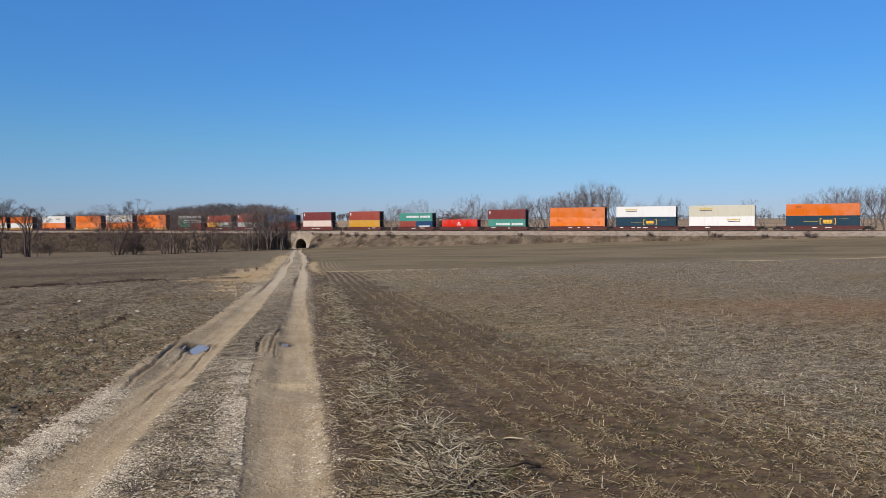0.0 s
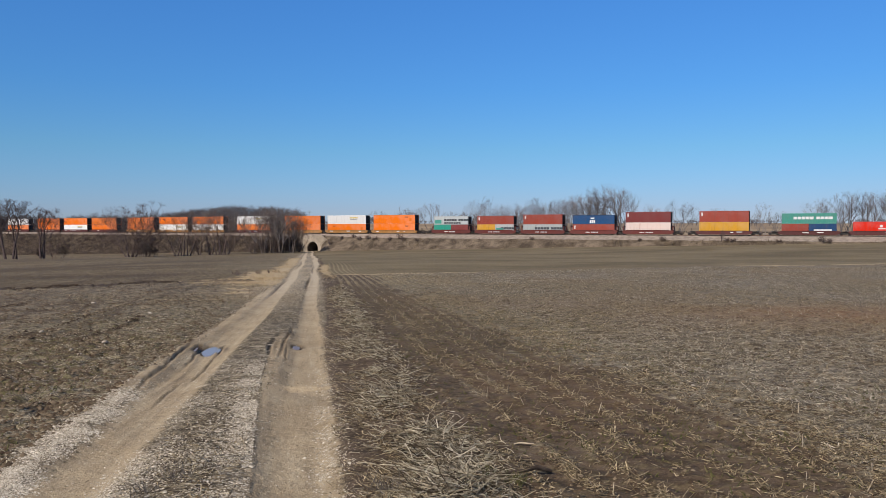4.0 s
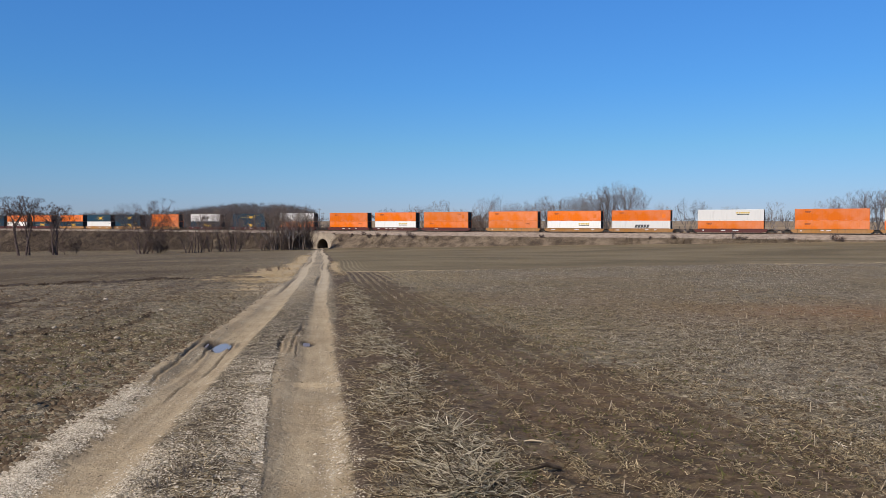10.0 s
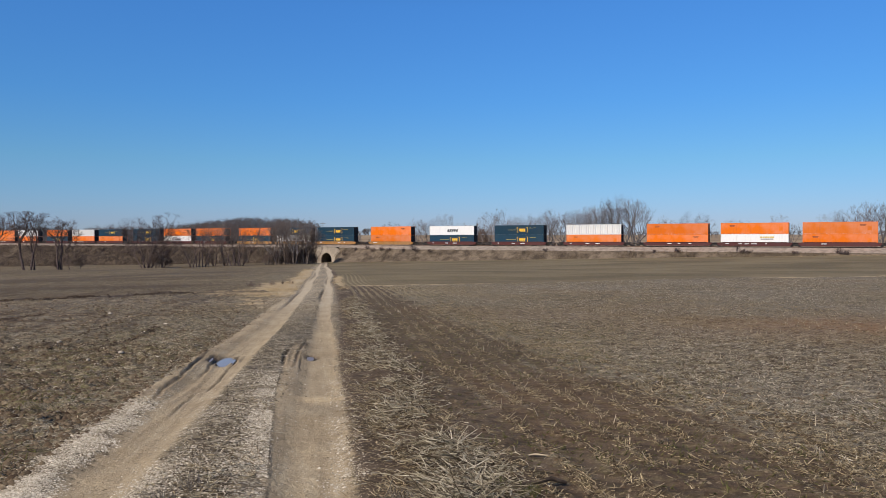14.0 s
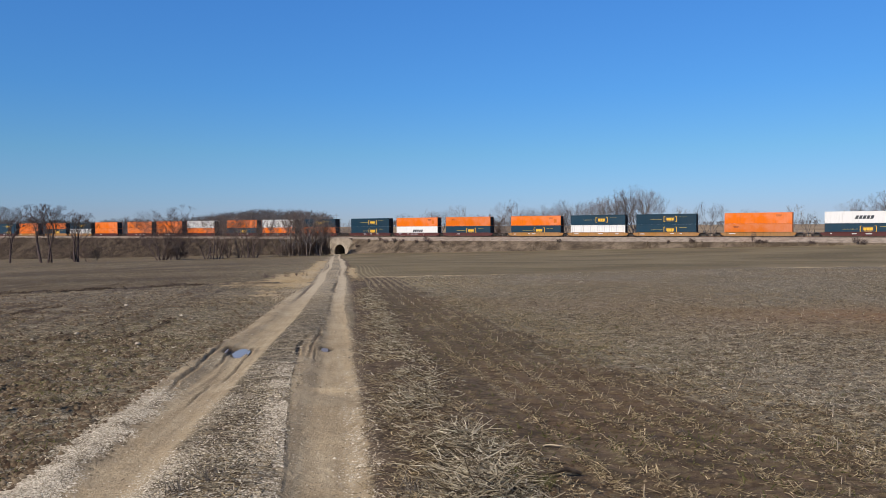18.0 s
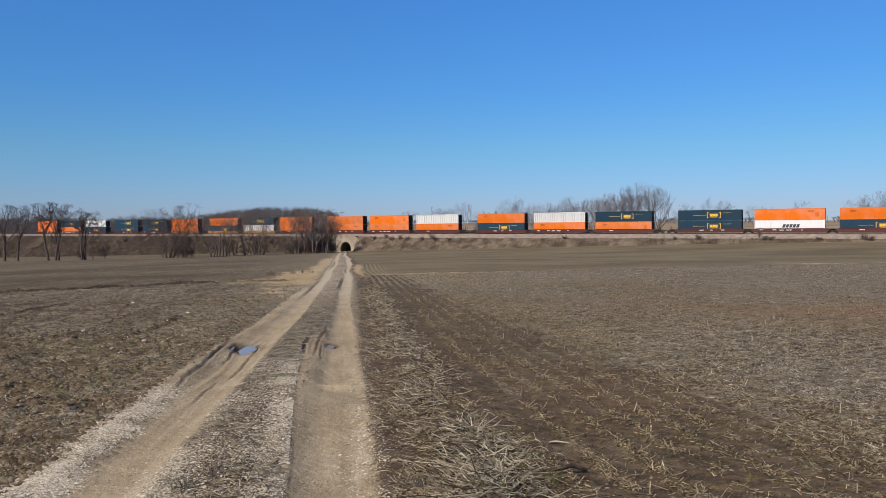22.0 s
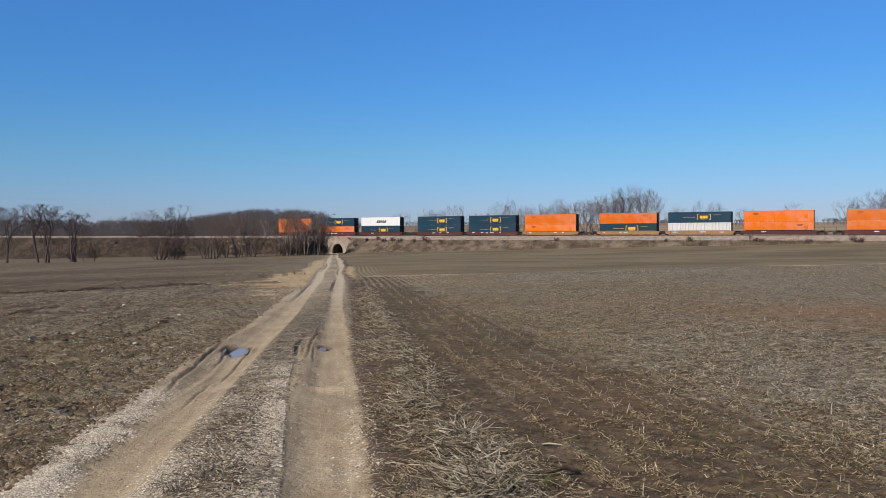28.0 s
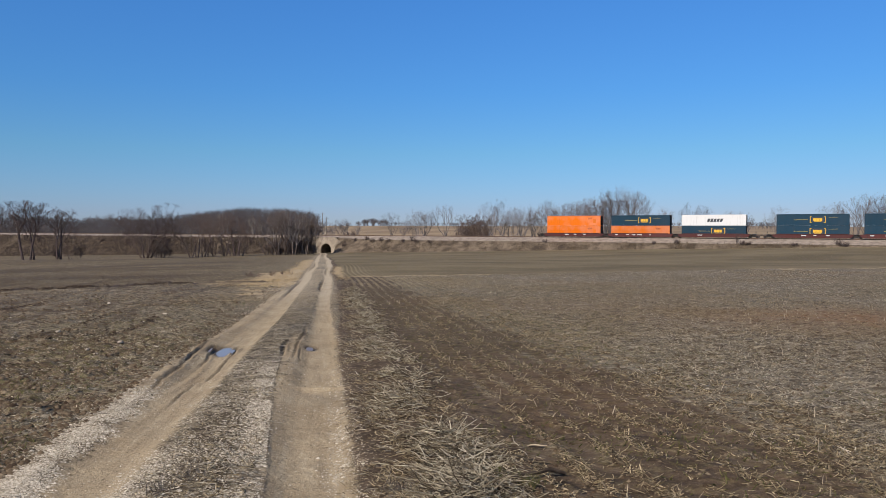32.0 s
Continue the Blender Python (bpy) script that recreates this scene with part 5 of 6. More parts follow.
    clump = fbm(x * 0.9, y * 0.9, 33, 3)
    keep = in_view(x, y) & (clump > g.uniform(0.30, 0.72, len(x))) & (y < 55 + 0.42 * (x + 3.6))
    x, y = x[keep], y[keep]
    n = len(x)
    sticks("stubble", "standing cut maize stubble in rows across the field", "stubble", on_ground(x, y, -0.02), g.uniform(0, 6.28, n), np.clip(g.normal(1.15, 0.35, n), 0.2, 1.57), g.uniform(0.05, 0.14, n), g.uniform(0.003, 0.0062, n) * (1 + y / 45), STUB, 0.15, 5)
    # clods of soil
    n = 110000
    y = near_y(g, n, 4.4, 36, 1.0)
    x = g.uniform(-1, 1, n) * (0.64 * y + 1.2)
    lat = road_lat(x, y)
    zone = bare_rows(lat, y)
    on_row = ss(np.cos((lat - DRILL_0) / DRILL * 2 * np.pi), -0.1, 0.8)
    keep = (np.abs(lat) > 1.45) & ((lat < 0) | (g.uniform(0, 1, n) < 0.5)) & (fbm(x * 1.7, y * 1.7, 19, 3) > g.uniform(0.30, 0.68, n)) & (g.uniform(0, 1, n) < 1 - zone * (0.85 - on_row))
    x, y = x[keep], y[keep]
    lumps("soil_clods", "loose brown clods of soil on the field", "soil", on_ground(x, y, 0.004), np.minimum(g.gamma(2.0, 0.0062, len(x)), 0.024) * (1 + y / 40) * np.where(road_lat(x, y) < 0, 1.45, 1.0), CLOD, 6, 0.8)
    # dark clods heaped along the furrow and the dragged-up lines of the left-hand field
    n = 9000
    x = g.uniform(-30, -15.0, n)
    y = furrow_y(x) - 0.25 + g.normal(0, 0.45, n)
    keep = np.clip(furrow_at(x, y), 0, 1) * vnoise(x * 1.3, y * 0.5, 71) > g.uniform(0.2, 0.9, n)
    x, y = x[keep], y[keep]
    for c, w, y0, y1, f in DRAGS:
        m = int(170 * (y1 - y0) * f)
        yy = g.uniform(y0, y1, m)
        ll = c + 0.10 * np.sin(yy * 0.8) + g.normal(0, w * 0.7, m)
        sel = vnoise(yy * 2.0, yy * 0 + c, 73) > g.uniform(0.1, 0.8, m)
        x, y = np.concatenate((x, from_lat(ll[sel], yy[sel]))), np.concatenate((y, yy[sel]))
    lumps("furrow_clods", "dark damp clods heaped along the furrow", "soil", on_ground(x, y, 0.005), g.uniform(0.012, 0.030, len(x)) * (0.45 + y / 28), CLOD_DAMP, 16, 0.9)
    # gravel beside and between the ruts
    n = 150000
    y = near_y(g, n, 4.4, 15, 1.2)
    pick = g.choice(5, n, p=[0.54, 0.24, 0.10, 0.05, 0.07])
    lat = np.choose(pick, [-1.32 + 0.18 * (g.uniform(-1, 1, n) + g.normal(0, 0.35, n)), np.interp(y, [4, 10, 14], [0.60, 0.29, 0.20]) - 0.03 - np.abs(g.normal(0, 0.20, n)), g.normal(-0.42, 0.13, n), g.normal(0.0, 0.35, n), g.normal(1.12, 0.09, n)])
    x = from_lat(lat, y)
    keep = (fbm(x * 2.0, y * 2.0, 29, 3) > g.uniform(0.26, 0.68, n)) & (g.uniform(0, 1, n) > np.where(lat < -0.9, ss(y, 8.2, 10.2), ss(y, 8, 14)))
    x, y = x[keep], y[keep]
    lumps("gravel", "pale limestone chips at the edges of the wheel tracks", "gravel", on_ground(x, y, 0.001), g.gamma(2.4, 0.0017, len(x)) * (1 + y / 28), PEBBLE, 7, 0.6)
    n = 26000
    y = near_y(g, n, 4.4, 22, 1.1)
    lat = np.choose(g.choice(4, n, p=[0.5, 0.15, 0.2, 0.15]), [-0.88, 0.85, 0.60, 1.22]) + g.normal(0, 0.2, n) * np.choose(g.choice(2, n), [1.0, 0.6])
    x = from_lat(lat, y)
    lumps("road_grit", "small grit pressed in the sandy wheel tracks", "gravel", on_ground(x, y, 0.0), g.gamma(2.0, 0.0019, n) * (1 + y / 40), GRIT, 8, 0.5)
    n = 480
    y = near_y(g, n, 4, 40, 1.0)
    x = g.uniform(-1, 1, n) * (0.64 * y + 1)
    lat = road_lat(x, y)
    keep = (lat < -1.6) & (g.uniform(0, 1, n) < 0.5)
    lumps("field_stones", "small pale stones lying on the field", "stones", on_ground(x[keep], y[keep], 0.002), g.gamma(2.0, 0.0075, keep.sum()) * (1 + y[keep] / 60), PEBBLE, 9, 0.6)
    # low winter weeds
    n = 20000
    y = near_y(g, n, 4.2, 30, 1.0)
    lat = np.where(g.uniform(0, 1, n) < 0.6, -g.uniform(1.6, 8.5, n), g.uniform(2.4, 9, n))
    x = from_lat(lat, y)
    keep = fbm(x * 0.8, y * 0.8, 61, 3) > g.uniform(0.42, 0.75, n)
    x, y = x[keep], y[keep]
    n = len(x)
    sticks("winter_weeds", "low olive winter weeds among the straw", "weeds", on_ground(x, y, 0.0), g.uniform(0, 6.28, n), g.uniform(0.2, 1.0, n), g.uniform(0.02, 0.07, n), g.uniform(0.003, 0.007, n), WEED, 0.6, 10)
    # dry grass along the track and on the waste corner
    n = 14000
    y = np.concatenate((g.uniform(34, 112, n // 2), g.uniform(38, 50, n // 4), g.uniform(46, 80, n // 4)))
    lat = np.concatenate((-g.uniform(1.3, 3.2, n // 2), -g.uniform(1.4, 5.5, n // 4), np.where(g.uniform(0, 1, n // 4) < 0.6, g.uniform(1.2, 2.1, n // 4), -g.uniform(1.3, 4.0, n // 4))))
    x = from_lat(lat, y)
    m = len(x)
    keep = fbm(x * 0.7, y * 0.7, 63, 3) > g.uniform(0.30, 0.72, m)
    x, y = x[keep], y[keep]
    m = len(x)
    scraps("dry_grass", "tufts of straw-yellow dead grass beside the track", "grass", on_ground(x, y, -0.02), g.uniform(0, 6.28, m), g.uniform(0.15, 0.9, m), g.uniform(0.05, 0.15, m), g.uniform(0.003, 0.008, m), GRASS_DRY)
    # rank dead grass on the railway bank
    n = 40000
    s = np.concatenate((g.uniform(-37, 125, n // 4), g.uniform(-290, -46, n - n // 4)))
    east = ss(s, -36.0, -22.0)
    crest, top = BANK_Q + 0.7 * east, BANK_TOP - 0.38 * east
    f = foot_at(s) - 0.6
    run = (top - f) * 1.75
    t = g.uniform(0, 1, n)
    q = crest + run * t
    x, y = track_point(s, q)
    keep = fbm(x * 0.16, y * 0.16, 65, 3) > np.where(s < -42, g.uniform(0.10, 0.60, n), g.uniform(0.36, 0.72, n))
    base = np.column_stack((x, y, top - (q - crest) / 1.75 - 0.1))[keep]
    m = len(base)
    n = 52000
    s = -46 - 300 * g.uniform(0, 1, n) ** 0.8
    t = g.uniform(0, 1, n)
    run = (BANK_TOP - foot_at(s) + 0.6) * 1.75
    q = BANK_Q + run * t
    x, y = track_point(s, q)
    keep2 = fbm(x * 0.08, y * 0.08, 67, 3) > g.uniform(0.12, 0.60, n) - 0.12 * ss(-s, 90, 150)
    tangle = np.column_stack((x, y, BANK_TOP - (q - BANK_Q) / 1.75 - 0.1))[keep2]
    k2 = len(tangle)
    sticks("brambles", "dark leafless bramble tangle on the western railway bank", "brambles", tangle, g.uniform(0, 6.28, k2), g.uniform(0.2, 1.3, k2), g.uniform(0.6, 1.8, k2), g.uniform(0.016, 0.040, k2), BRAMBLE, 0.7, 43)
    scraps("bank_grass", "rank dead brown grass on the railway bank", "grass", base, g.uniform(0, 6.28, m), g.uniform(0.5, 1.45, m), g.uniform(0.25, 0.8, m), g.uniform(0.02, 0.05, m), BANK_GRASS)


build_litter()


def build_stone(x, y, size, seed):
    bm = bmesh.new()
    bmesh.ops.create_icosphere(bm, subdivisions=2, radius=1.0)
    rng = random.Random(seed)
    sx, sy, sz = rng.uniform(0.8, 1.3), rng.uniform(0.7, 1.0), rng.uniform(0.45, 0.65)
    for v in bm.verts:
        d = 1 + 0.22 * noise.noise(v.co * 1.7 + Vector((seed, 0, 0)))
        v.co = Vector((v.co.x * sx, v.co.y * sy, v.co.z * sz)) * d * size
    me = bpy.data.meshes.new("stone")
    bm.to_mesh(me)
    bm.free()
    me.materials.append(STONE)
    ob = new("stone", me)
    ob.matrix_world = pose(x, y, pt(x, y) + size * 0.22, 0, 0, rng.uniform(0, 360))
    tagged(ob, "pale limestone fieldstone lying on the soil", "stone", group="fieldstones")


for k, (x, y, r) in enumerate([(6.0, 11.9, 0.05), (3.4, 9.2, 0.045), (-0.7, 11.3, 0.075), (-6.55, 14.56, 0.12), (5.4, 8.8, 0.05), (-8.8, 16.4, 0.11), (-11.8, 25.4, 0.15), (-9.3, 15.5, 0.07), (-6.55, 13.2, 0.08), (-6.3, 13.0, 0.09), (-7.4, 11.6, 0.06), (1.55, 5.15, 0.03), (-6.9, 9.3, 0.05)]):
    build_stone(x, y, r * 0.58, 40 + k)


def build_puddle(lat, y, rx, ry, level, seed, label, water):
    """Still water with an uneven rim, lying in its hollow."""
    x = float(from_lat(np.array([lat]), np.array([y]))[0])
    bm = bmesh.new()
    c = bm.verts.new((0, 0, 0))
    ring = []
    for k in range(40):
        a = 2 * math.pi * k / 40
        r = 1 + 0.30 * noise.noise(Vector((math.cos(a) * 1.4, math.sin(a) * 1.4, seed))) + 0.22 * noise.noise(Vector((math.cos(a) * 4.5, math.sin(a) * 4.5, seed + 5)))
        r = r / (abs(math.cos(a)) ** 3 + abs(math.sin(a)) ** 3) ** 0.33
        ring.append(bm.verts.new((math.cos(a) * rx * r - 0.1635 * math.sin(a) * ry * r, math.sin(a) * ry * r, 0)))
    for k in range(40):
        bm.faces.new((c, ring[k], ring[(k + 1) % 40]))
    me = bpy.data.meshes.new("puddle")
    bm.to_mesh(me)
    bm.free()
    me.materials.append(water)
    ob = new("puddle", me)
    ob.location = (x, y, level)
    tagged(ob, label, "puddle", kind="structure")


WATER, _t, _p, _n = shade("muddy_water", 0.03)
_p.inputs["Base Color"].default_value = (0.27, 0.225, 0.185, 1)
_p.inputs["IOR"].default_value = 1.33
_p.inputs["Specular IOR Level"].default_value = 0.6
SLUDGE, _t, _p, _n = shade("wet_mud_film", 0.34)
_p.inputs["Base Color"].default_value = (0.17, 0.130, 0.098, 1)
for lat, y, rx, ry, label, seed in ((-1.00, 13.85, 0.20, 0.60, "muddy puddle reflecting the sky in a wheel rut", 3), (0.64, 14.1, 0.075, 0.20, "small shallow puddle in the sandy wheel track", 8), (-1.23, 13.75, 0.024, 0.22, "narrow water-filled tyre groove beside the puddle", 5)):
    x = float(from_lat(np.array([lat]), np.array([y]))[0])
    build_puddle(lat, y, rx, ry, pt(x, y) + 0.035, seed, label, WATER if rx > 0.1 else SLUDGE)


def build_husk(x, y, length, width, turn):
    """A curled leaf husk."""
    bm = bmesh.new()
    rows = []
    for i in range(7):
        t = i / 6
        w = width * math.sin(math.pi * min(max(t, 0.08), 0.94)) ** 0.6
        rows.append([bm.verts.new((length * (t - 0.5), w * u, 0.006 + 0.010 * abs(u) ** 2 + 0.006 * math.sin(t * 5))) for u in (-1, -0.5, 0, 0.5, 1)])
    for a, b in zip(rows, rows[1:]):
        for i in range(4):
            bm.faces.new((a[i], a[i + 1], b[i + 1], b[i]))
    me = bpy.data.meshes.new("husk")
    bm.to_mesh(me)
    bm.free()
    me.materials.append(HUSK)
    ob = new("husk", me)
    ob.matrix_world = pose(x, y, pt(x, y) + 0.005, 0, 0, turn)
    mod = ob.modifiers.new("thick", "SOLIDIFY")
    mod.thickness = 0.003
    tagged(ob, "curled pale maize husk on bare soil", "husk")


build_husk(0.82, 6.2, 0.17, 0.02, 4)


def build_branch(points, radii, label):
    """A fallen branch with a side twig, resting on the ground."""
    base = new("branch")
    x0, y0 = points[0][:2]
    base.matrix_world = pose(x0, y0, 0)
    for name, pts, rr in (("main_stem", points, radii), ("side_twig", [points[1], (points[1][0] - 0.05, points[1][1] - 0.2, 0.03), (points[1][0] - 0.14, points[1][1] - 0.36, 0.0)], [r * 0.6 for r in radii[:3]])):
        verts, faces = [], []
        for (x, y, up), r in zip(pts, rr):
            z = pt(x, y) + up + r
            for j in range(7):
                a = 2 * math.pi * j / 7
                verts.append((x - x0 + math.cos(a) * r * 0.3, y - y0 + math.cos(a) * r, z + math.sin(a) * r))
        for i in range(len(pts) - 1):
            for j in range(7):
                faces.append((i * 7 + j, i * 7 + (j + 1) % 7, i * 7 + 7 + (j + 1) % 7, i * 7 + 7 + j))
        link_mesh(name, verts, faces, DARKWOOD, base, smooth=True)
    tagged(base, label, "branch")


build_branch([(0.42, 5.00, 0.0), (0.50, 5.11, 0.03), (0.58, 5.17, 0.035), (0.70, 5.27, 0.03), (0.80, 5.33, 0.035), (0.93, 5.42, 0.01)], [0.008, 0.011, 0.013, 0.014, 0.018, 0.014], "dark fallen branch at the edge of the litter")


def build_weed(x, y, h, n, material, label, seed):
    g = np.random.RandomState(seed)
    m = n
    base = np.column_stack((g.normal(0, 0.05, m), g.normal(0, 0.05, m), np.zeros(m)))
    ob = sticks("weed", label, "weed", base, g.uniform(0, 6.28, m), g.uniform(0.5, 1.5, m), g.uniform(0.4, 1.0, m) * h, g.uniform(0.0015, 0.004, m), material, 0.5, seed)
    ob.location = (x, y, pt(x, y) - 0.005)


build_weed(-1.85, 5.3, 0.15, 36, WEED_GREY, "small grey dead weed between the wheel tracks", 3)
build_weed(-2.0, 5.0, 0.12, 26, WEED_GREY, "small grey dead weed between the wheel tracks", 4)
build_weed(0.40, 5.15, 0.12, 60, WEED, "green weed tuft beside the fallen branch", 5)
build_weed(0.60, 5.08, 0.10, 50, WEED, "green weed tuft beside the fallen branch", 6)
build_weed(-0.32, 5.05, 0.16, 40, WEED_GREY, "dry weed at the edge of the stalk pile", 7)

build_weed(-0.21, 7.02, 0.34, 3, STUB, "lone dry maize stalk standing in the heap", 8)
build_weed(-7.0, 11.2, 0.30, 26, WEED_GREY, "dead grey weed with broken stems on the field", 9)

# ---- trees ----


def grow(seed, height, trunks=1, lean=0.0, spread=0.55, levels=4, twig=0.02, base_r=None, first=0.25, counts=(13, 8, 5, 3), rise=0.12, crook=0.13):
    """A bare tree as tapered tubes: verts and faces, base at the origin, in trunk and crown lists."""
    rng = random.Random(seed)
    sets = {"trunk": ([], []), "crown": ([], [])}

    def tube_(which, pts, radii, n):
        V, F = sets[which]
        b = len(V)
        for k, p in enumerate(pts):
            d = (pts[min(k + 1, len(pts) - 1)] - pts[max(k - 1, 0)]).normalized()
            u = d.orthogonal().normalized()
            w = d.cross(u)
            for j in range(n):
                a = 2 * math.pi * j / n
                V.append(tuple(p + (u * math.cos(a) + w * math.sin(a)) * radii[k]))
        for k in range(len(pts) - 1):
            for j in range(n):
                F.append((b + k * n + j, b + k * n + (j + 1) % n, b + (k + 1) * n + (j + 1) % n, b + (k + 1) * n + j))

    def branch(p, d, length, r, level):
        segs = (6, 4, 2, 1, 1)[level]
        pts, radii = [p.copy()], [r]
        q, dd = p.copy(), d.copy()
        for k in range(segs):
            dd = (dd + Vector((rng.gauss(0, 1), rng.gauss(0, 1), rng.gauss(0, 0.6))) * (0.07, crook, 0.16, 0.16, 0.1)[level]).normalized()
            if level > 0:
                dd = (dd + Vector((0, 0, rise))).normalized()
            q = q + dd * (length / segs)
            pts.append(q.copy())
            radii.append(max(r * (1 - 0.75 * (k + 1) / segs), twig * 0.5))
        tube_("trunk" if level == 0 else "crown", pts, radii, (7, 4, 3, 3, 3)[level])
        if level >= levels:
            return
        n = int(counts[level] * rng.uniform(0.8, 1.2) + 0.5)
        for k in range(n):
            t = first + (0.98 - first) * (k + rng.random()) / n if level == 0 else rng.uniform(0.2, 0.99)
            i = min(int(t * segs), segs - 1)
            s = pts[i].lerp(pts[i + 1], t * segs - i)
            axis = (pts[i + 1] - pts[i]).normalized()
            out = axis.orthogonal().normalized()
            out.rotate(Matrix.Rotation(rng.uniform(0, 2 * math.pi), 3, axis))
            nd = (axis * (1 - spread) + out * (spread + rng.uniform(-0.1, 0.15))).normalized()
            if level == 0:
                ln = length * (0.60 - 0.33 * t) * rng.uniform(0.75, 1.2)
            else:
                ln = length * (0.62 - 0.25 * t) * rng.uniform(0.7, 1.25)
            branch(s, nd, ln, max(radii[i] * (0.5 if level else 0.42), twig), level + 1)
    r0 = base_r or height * 0.0195
    for k in range(trunks):
        a = rng.uniform(0, 2 * math.pi)
        off = Vector((math.cos(a), math.sin(a), 0)) * (0.35 if trunks > 1 else 0)
        d = Vector((lean + (math.cos(a) * 0.22 if trunks > 1 else rng.gauss(0, 0.03)), math.sin(a) * 0.22 if trunks > 1 else 0, 1)).normalized()
        branch(off, d, height * 0.85 * rng.uniform(0.8, 1.0), r0 * (0.7 if trunks > 1 else 1), 0)
    top = max([v[2] for v in sets["crown"][0] + sets["trunk"][0]] or [1])
    g = height / top
    return {k: ([(x * g, y * g, z * g) for x, y, z in V], F) for k, (V, F) in sets.items()}


def plant(name, x, y, z, grown, materials, label, category, group, turn=0.0):
    base = new(name)
    base.matrix_world = pose(x, y, z - 0.1, 0, 0, turn)
    for k, m in zip(("trunk", "crown"), materials):
        V, F = grown[k]
        if V:
            link_mesh(k if name == "tree" else ("stem" if k == "trunk" else "crown"), V, F, m, base, smooth=True)
    return tagged(base, label, category, group=group)


def spot(bearing, depth):
    """A place at a bearing (784 is straight ahead, 1274.5 more is 45 degrees to the right) and a distance."""
    return (bearing - 784) / 1274.5 * depth, depth


def top_at(row, depth):
    """The height of a top seen under an angle (401 is level with the eye, smaller is higher) at a distance."""
    return EYE + (401 - row) / 1274.5 * depth


def fork_tree(seed, height, stems=1, lean=0.0, angle=0.5, clear=0.25, forks=(4, 3, 3, 2, 2), rise=0.10, twig=0.018, base_r=None, splay=0.25, taper=0.76, coarse=False, wide=0.42):
    """A bare tree whose stems fork again and again into a fan of limbs and twigs."""
    rng = random.Random(seed)
    sets = {"trunk": ([], []), "crown": ([], [])}

    def tube_(which, pts, radii, n):
        V, F = sets[which]
        b = len(V)
        for k, p in enumerate(pts):
            d = (pts[min(k + 1, len(pts) - 1)] - pts[max(k - 1, 0)]).normalized()
            u = d.orthogonal().normalized()
            w = d.cross(u)
            for j in range(n):
                a = 2 * math.pi * j / n
                V.append(tuple(p + (u * math.cos(a) + w * math.sin(a)) * radii[k]))
        for k in range(len(pts) - 1):
            for j in range(n):
                F.append((b + k * n + j, b + k * n + (j + 1) % n, b + (k + 1) * n + (j + 1) % n, b + (k + 1) * n + j))

    def limb(p, d, length, r, level):
        last = level >= len(forks)
        segs = 1 if last or (coarse and level > 0) else (4 if level == 0 else (3 if level < 3 else 2))
        pts, radii = [p.copy()], [r]
        q, dd = p.copy(), d.copy()
        end = twig * 0.5 if last else max(r * 0.66, twig)
        for k in range(segs):
            dd = (dd + Vector((rng.gauss(0, 1), rng.gauss(0, 1), rng.gauss(0, 0.7))) * (0.07 if level == 0 else 0.19)).normalized()
            if level:
                dd = (dd + Vector((0, 0, rise))).normalized()
            q = q + dd * (length / segs)
            pts.append(q.copy())
            radii.append(r + (end - r) * (k + 1) / segs)
        if last and not coarse:
            V, F = sets["crown"]
            b = len(V)
            u = d.orthogonal().normalized() * r
            w = d.cross(u)
            V.extend(tuple(v) for v in (p + u, p - u * 0.5 + w * 0.87, p - u * 0.5 - w * 0.87, q))
            F.extend(((b, b + 1, b + 3), (b + 1, b + 2, b + 3), (b + 2, b, b + 3)))
            return
        tube_("trunk" if level == 0 else "crown", pts, radii, 3 if coarse or level > 2 else (7 if level == 0 else 5))
        if last:
            return
        n = max(2, int(forks[level] + rng.uniform(-0.5, 0.99)))
        turn = rng.uniform(0, 6.28)
        for k in range(n):
            t = 1.0 if k < 2 else rng.uniform(0.35, 0.95)
            i = min(int(t * segs), segs - 1)
            s = pts[i].lerp(pts[i + 1], t * segs - i)
            axis = (pts[i + 1] - pts[i]).normalized()
            out = axis.orthogonal().normalized()
            out.rotate(Matrix.Rotation(turn + 6.283 * k / n + rng.uniform(-0.5, 0.5), 3, axis))
            a = angle * rng.uniform(0.6, 1.35)
            nd = (axis * math.cos(a) + out * math.sin(a)).normalized()
            limb(s, nd, (height * 0.27 if level == 0 else length * taper) * rng.uniform(0.75, 1.25), max(end * (0.9 if k < 2 else 0.65), twig), level + 1)
    r0 = base_r or height * 0.024
    for k in range(stems):
        a = 6.283 * k / stems + rng.uniform(-0.6, 0.6)
        many = stems > 1
        off = Vector((math.cos(a), math.sin(a), 0)) * (0.4 if many else 0)
        d = Vector((lean + (math.cos(a) * splay if many else rng.gauss(0, 0.03)), math.sin(a) * splay if many else 0, 1)).normalized()
        limb(off, d, height * clear * rng.uniform(0.8, 1.2), r0 * (0.72 if many else 1), 0)
    top = float(np.percentile([v[2] for v in sets["crown"][0] + sets["trunk"][0]], 99.7))
    mid = np.median(np.array([v for v in sets["crown"][0] if v[2] > 0.5 * top])[:, :2], axis=0)
    out = {}
    for k, (V, F) in sets.items():
        # shoots that stray past the rounded outline of the crown turn back to it
        P = np.array(V)
        centre, size = np.array((*mid, 0.50 * top)), np.array((wide, wide, 0.50)) * top
        e = (P - centre) / size
        r = np.maximum(np.linalg.norm(e, axis=1), 1e-6)
        soft = np.where(r > 0.75, 0.75 + 0.25 * np.tanh((r - 0.75) / 0.32), r)
        high = ss(P[:, 2], 0.25 * top, 0.5 * top)
